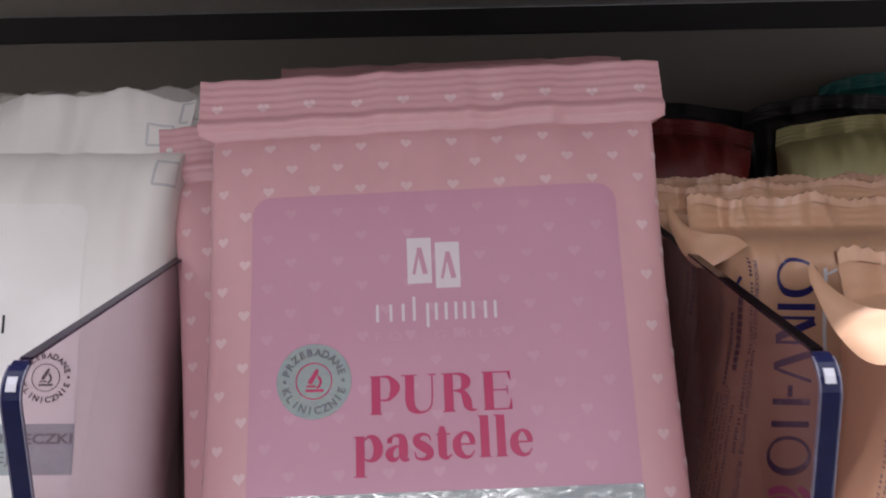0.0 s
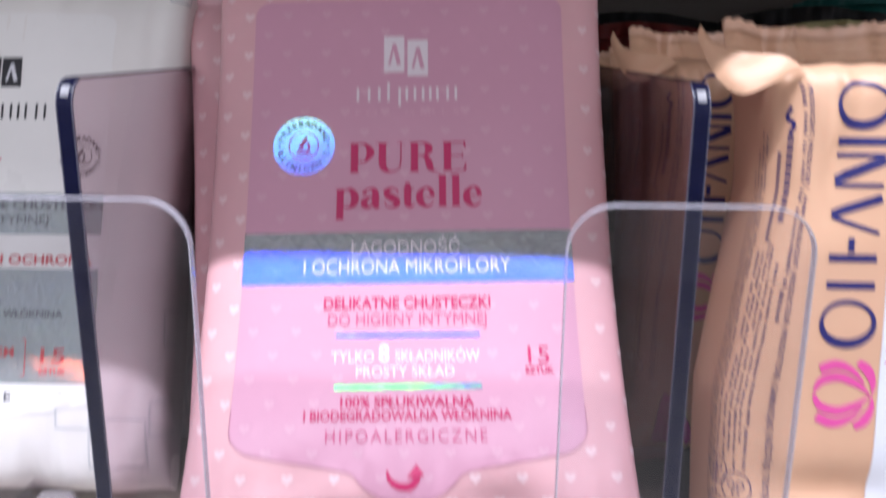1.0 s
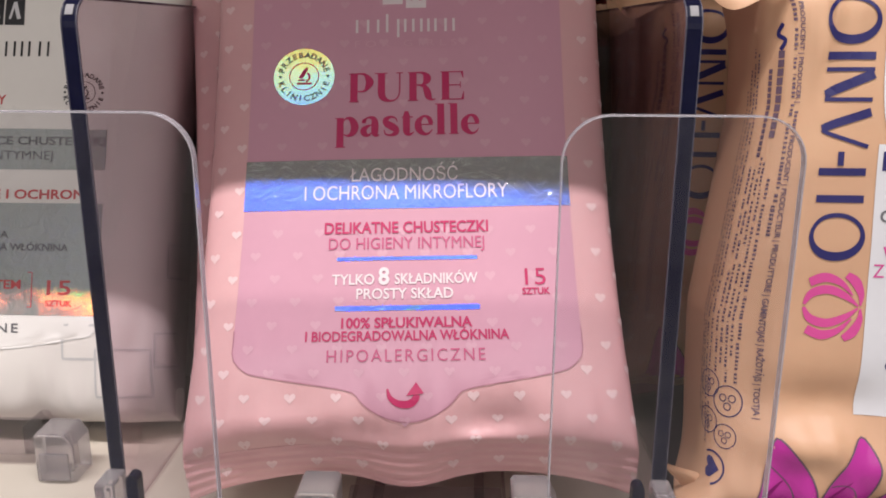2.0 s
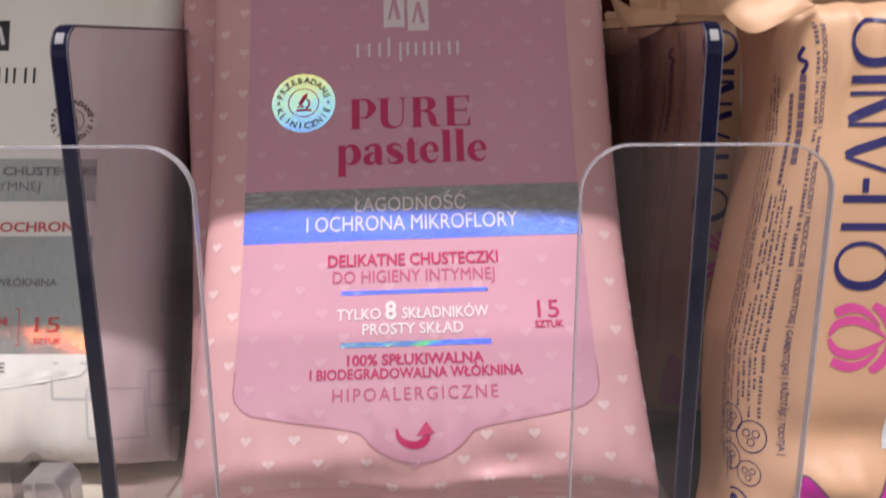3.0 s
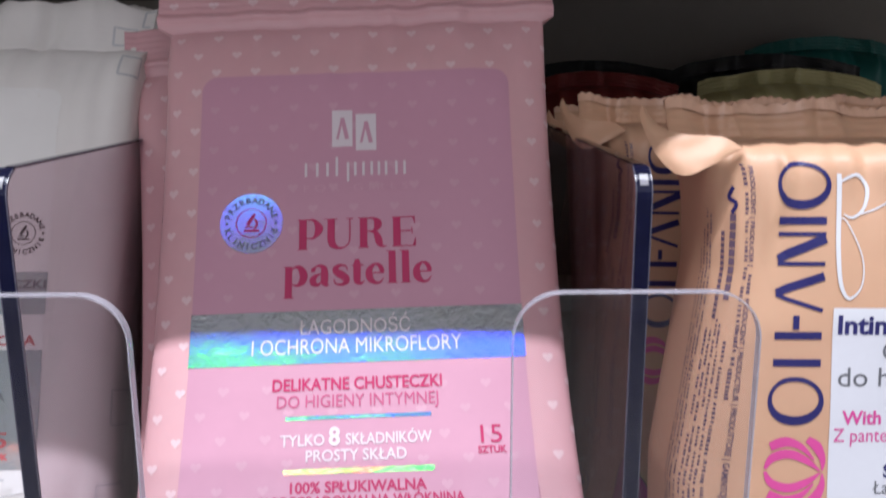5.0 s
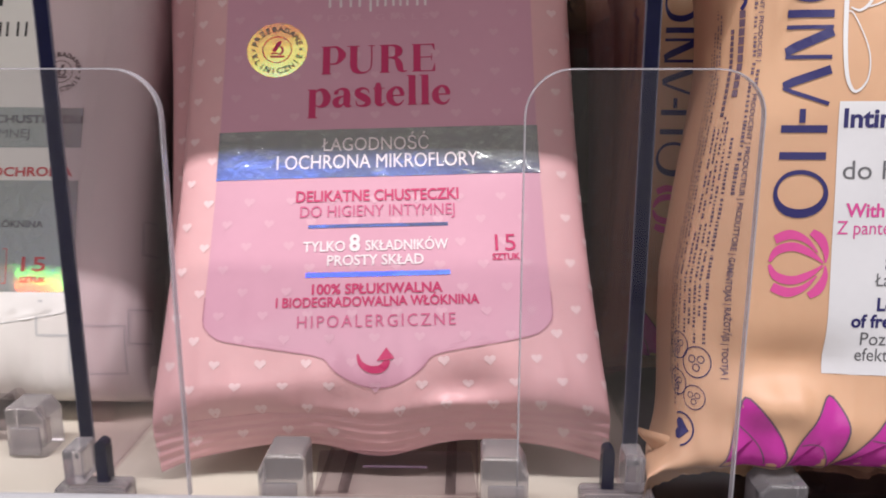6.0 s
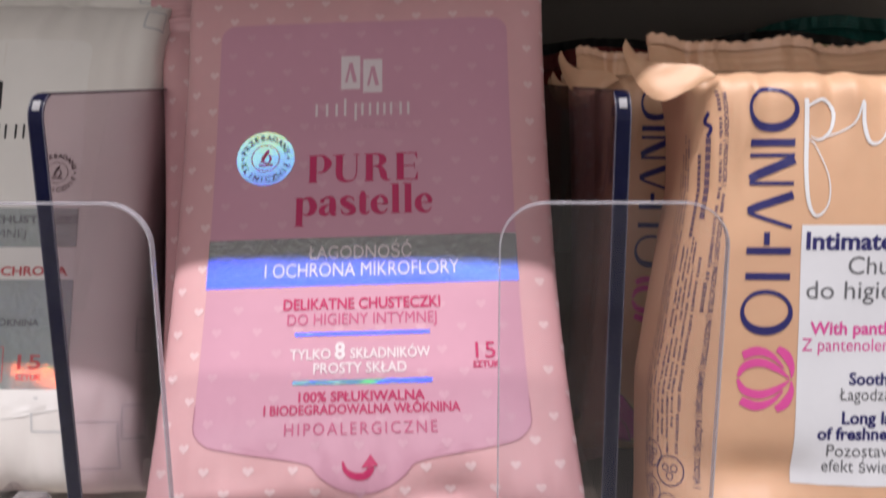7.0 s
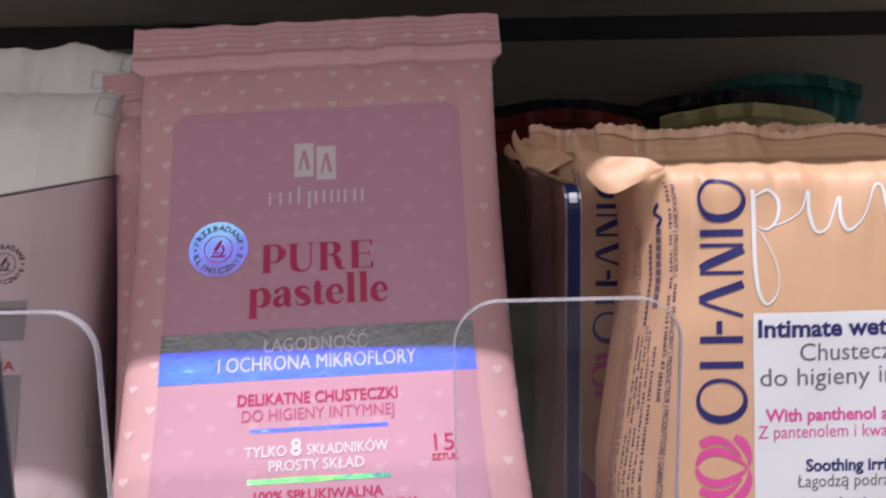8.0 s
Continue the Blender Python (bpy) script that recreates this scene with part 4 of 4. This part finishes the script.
    for s in np.linspace(-pk.reach * 0.985, pk.reach * 0.985, 260):
        x, y, z = pk.point(s, pk.h - 1.8, 0.12)
        u, w, q = pk.point(s, pk.h, 0.12)
        tooth = 0.0009 * abs(((u * 1000 / 2.9 + 0.4 * noise.noise((u * 90, 1.0, 2.0))) % 1) - 0.5) * 2 * (0.6 + 0.8 * abs(noise.noise((u * 40, 3.0, 7.0))))
        rim += [(x, y - 0.0006, z), (u, w - 0.0006, q + tooth)]
    strips = [(2 * i, 2 * i + 2, 2 * i + 3, 2 * i + 1) for i in range(259)]
    back = len(rim)
    rim += [(x, y + 0.0012, z) for x, y, z in rim]
    strips += [tuple(back + k for k in f[::-1]) for f in strips]
    strips += [(2 * i + 1, 2 * i + 3, back + 2 * i + 3, back + 2 * i + 1) for i in range(259)]
    link_mesh("seal_rim", rim, strips, BEIGE_PALE, root, "pale zigzag edge of the seal")
    # the gusset at the upper corner, rolled out from the seal's tip down to the front edge
    tip = (-59.2, 13.0, 125.4)
    lower = smooth_path([tip, (-60.2, 10, 121.8), (-57.6, 5.2, 114.2), (-54.0, 1.6, 110.8), (-48.6, 0.6, 112.8), (-42.1, 2.4, 116.0)], 8)
    upper = smooth_path([tip, (-57.3, 9.0, 121.4), (-53.9, 4.6, 119.0), (-46.1, 2.6, 118.2), (-42.1, 2.4, 116.0)], 10)
    verts, faces, across = [], [], 12
    for i, (p, q) in enumerate(zip(lower, upper)):
        for j in range(across + 1):
            k = j / across
            swell = 0.7 * math.sin(math.pi * k) * math.sin(math.pi * i / 40)
            x, y, z = (a + (b - a) * k for a, b in zip(p, q))
            crease = 0.8 * noise.noise((x * 0.22, z * 0.22, 4.0)) * math.sin(math.pi * i / 40)
            verts.append(((x - 0.3 * swell) * 0.001, (y - swell + crease) * 0.001, (z + 0.3 * swell) * 0.001))
    faces = [(i * (across + 1) + j, (i + 1) * (across + 1) + j, (i + 1) * (across + 1) + j + 1, i * (across + 1) + j + 1) for i in range(40) for j in range(across)]
    m = len(verts)
    verts += [(x + 0.0002, y + 0.0005, z) for x, y, z in verts]
    faces += [tuple(m + k for k in f[::-1]) for f in faces]
    link_mesh("corner_flap", verts, faces, BEIGE_FILM, root, "creased film flap at the seal's corner", smooth=True)
    corner_fold((-37.0, 3.0, 9.5), (-62.0, 8.0, 14.5), (-52.0, 12.0, 3.5), 2.0)
    # flower petals along the foot
    for pts in ([(-42.5, 9), (-42.0, 18), (-40.5, 24.0), (-36.5, 20.5), (-32, 14.5), (-31.0, 9)], [(-29.5, 9), (-29.0, 14), (-26, 20), (-23.2, 24.6), (-20.0, 20.5), (-19.4, 16), (-21.5, 9)], [(-20.0, 9), (-15, 15.5), (-10, 21.5), (-5, 25.4), (-1, 25.0), (0, 17), (-1, 9)], [(2, 9), (4, 17), (10, 24), (18, 25), (20, 15), (18, 9)]):
        loop = smooth_path(pts + [pts[0]], 4)
        petal = pk.print_on("petal", fan(loop), PETAL_INK, root, 0.24, "magenta printed petal")
        pk.print_on("petal_outline", join(stroke(loop, 0.35), stroke(smooth_path([(pts[1][0] + 0.6, pts[1][1]), ((pts[1][0] + pts[4][0]) / 2, 14), (pts[4][0] - 2, 9.5)]), 0.25)), BROWN_INK, petal, 0.34)
    # small print up the side: rows of unreadable words as bars
    rnd = random.Random(11)
    rows = []
    for s, v0, v1, w in ((-43.8, 87.5, 92, 1.05), (-45.6, 66, 113, 1.05), (-55.0, 22, 104, 0.5), (-56.2, 20, 104, 0.5), (-57.4, 24, 100, 0.5), (-58.6, 26, 96, 0.5), (-48.2, 34, 78, 0.8), (-49.6, 40, 82, 0.6), (-50.8, 34, 60, 0.6), (-50.8, 64, 82, 0.6), (-52.0, 38, 80, 0.6), (-53.2, 36, 58, 0.6), (-53.2, 62, 80, 0.6)):
        v = v0
        while v < v1:
            n = rnd.uniform(1.6, 6.5)
            top = min(v + n, v1)
            wig = 0.5 * noise.noise((s, v * 0.08, 0))
            k = v
            while k < top:
                rows.append(rect(s + wig - w / 2, s + wig + w / 2 * rnd.uniform(0.55, 1.0), k, min(k + rnd.uniform(0.35, 0.7), top), 5))
                k += rnd.uniform(0.75, 1.0)
            v = top + rnd.uniform(0.5, 1.2)
    pk.print_on("small_print", join(*rows), BROWN_INK, root, 0.24, "rows of small dark print", "stuff")
    for words, s, v, length in (("PRODUCENT | PRODUCER |", -44.5, 112.5, 19.5), ("PRODUCENT | PRODUCTEUR | PRODUTTORE | GAMINTOJAS | RAŽOTĀJS | TOOTJA |", -44.5, 86.5, 59.5)):
        vs, fs = line(words, 0, length, 0, 1.25, 0.02)
        pk.print_on("maker_line", ([(s + y, v - x) for x, y in vs], fs), BROWN_INK, root, 0.26)
    for v in np.arange(86, 102, 1.75):
        pk.print_on("print_bar", rect(-50.2, -48.7, v, v + 1.45, 3), BROWN_INK, root, 0.26)
    for v in np.arange(82, 100, 1.2):
        pk.print_on("print_bar", rect(-52.4, -51.5, v, v + 0.9, 3), BROWN_INK, root, 0.26)
    pk.print_on("maker_flourish", stroke(smooth_path([(-49.0, 108.5), (-50.4, 106.5), (-48.6, 105.2), (-49.8, 103.4)]), 0.9), NAVY_INK, root, 0.26)
    icons = []
    for s, v, r in ((-55.0, 33, 3.0), (-50.0, 30.0, 3.4), (-55.2, 25, 2.8), (-50.6, 22.5, 2.6)):
        icons += [ring(s, v, r * 0.93, r, 28), *[ring(s + r * 0.35 * math.cos(a), v + r * 0.35 * math.sin(a), r * 0.20, r * 0.26, 10) for a in (0.5, 2.6, 4.7)]]
    icons += [heart(-53.6, 15.6, 2.2, 1.5), ring(-53.6, 15.6, 3.0, 3.4, 20, -80, 120)]
    pk.print_on("care_icons", join(*icons), NAVY_INK, root, 0.26, "small round line icons")
    return tagged(root, "beige film pack of wet wipes with magenta petals", "wipes pack", "beige wipes packs")


beige = beige_pack()
beige.matrix_world = pose(0.122, 0.0946, 1.2385, -6.5)
copy_thing(beige, pose(0.1105, 0.1640, 1.2370, -5.0) @ pose(0, 0, 0, 0, 0.6, 0) @ Matrix.Diagonal((0.94, 1, 1, 1)))
copy_thing(beige, pose(0.1220, 0.2240, 1.2370, -5.0) @ pose(0, 0, 0, 0, -1.2, 0) @ Matrix.Diagonal((1, 1, 0.97, 1)))
copy_thing(beige, pose(0.1215, 0.2680, 1.2370, -5.0) @ pose(0, 0, 0, 0, 0.6, 0) @ Matrix.Diagonal((1, 1, 0.94, 1)))


# ---- packs at the back of the shelf ----
def plain_pack(name, m, half, deep, high, material, label, seed):
    root = new(name)
    pk = Pack(half, deep, high, (6, 8), 4, power=4.0, ends=4.0, wrinkle=2.0, crimp=0.3, teeth=0.4, seed=seed, slack=1.5, crown=7.0)
    pk.film("film", material, root)
    pk.print_on("printed_patch", rows_shape([(high * 0.35 + high * 0.4 * k / 10, -half * 0.6, half * 0.6) for k in range(11)], 16), BAG_PRINT, root, 0.8)
    root.matrix_world = m
    return tagged(root, label, "pack", "packs at the back of the shelf")


BAG_PRINT = mat("faded_print", (0.16, 0.13, 0.11), 0.4, vary=0.3, grain=30)
RED_BAG = mat("dark_red_film", (0.20, 0.02, 0.02), 0.35, vary=0.15, grain=20, bump=0.1)
DARK_BAG = mat("black_film", (0.012, 0.011, 0.014), 0.35, vary=0.15, grain=20, bump=0.1)
YELLOW_BAG = mat("pale_yellow_film", (0.50, 0.46, 0.22), 0.4, vary=0.12, grain=20, bump=0.1)
TEAL_BAG = mat("teal_film", (0.008, 0.11, 0.10), 0.4, vary=0.12, grain=20, bump=0.1)
plain_pack("product_bag", pose(0.105, 0.375, SHELF, -4), 42, 18, 138, RED_BAG, "dark red film bag at the shelf's back", 3.1)
plain_pack("product_bag", pose(0.110, 0.42, SHELF, -3), 50, 16, 144, DARK_BAG, "black film bag behind the others", 4.4)
plain_pack("product_bag", pose(0.205, 0.36, SHELF, -4), 44, 18, 139, YELLOW_BAG, "pale yellow film bag at the shelf's back", 5.6)
plain_pack("product_bag", pose(0.208, 0.405, SHELF, -3), 50, 16, 147, DARK_BAG, "black film bag behind the others", 6.2)
plain_pack("product_bag", pose(0.260, 0.45, SHELF, -2), 46, 15, 158, TEAL_BAG, "teal film bag at the shelf's back", 7.7)
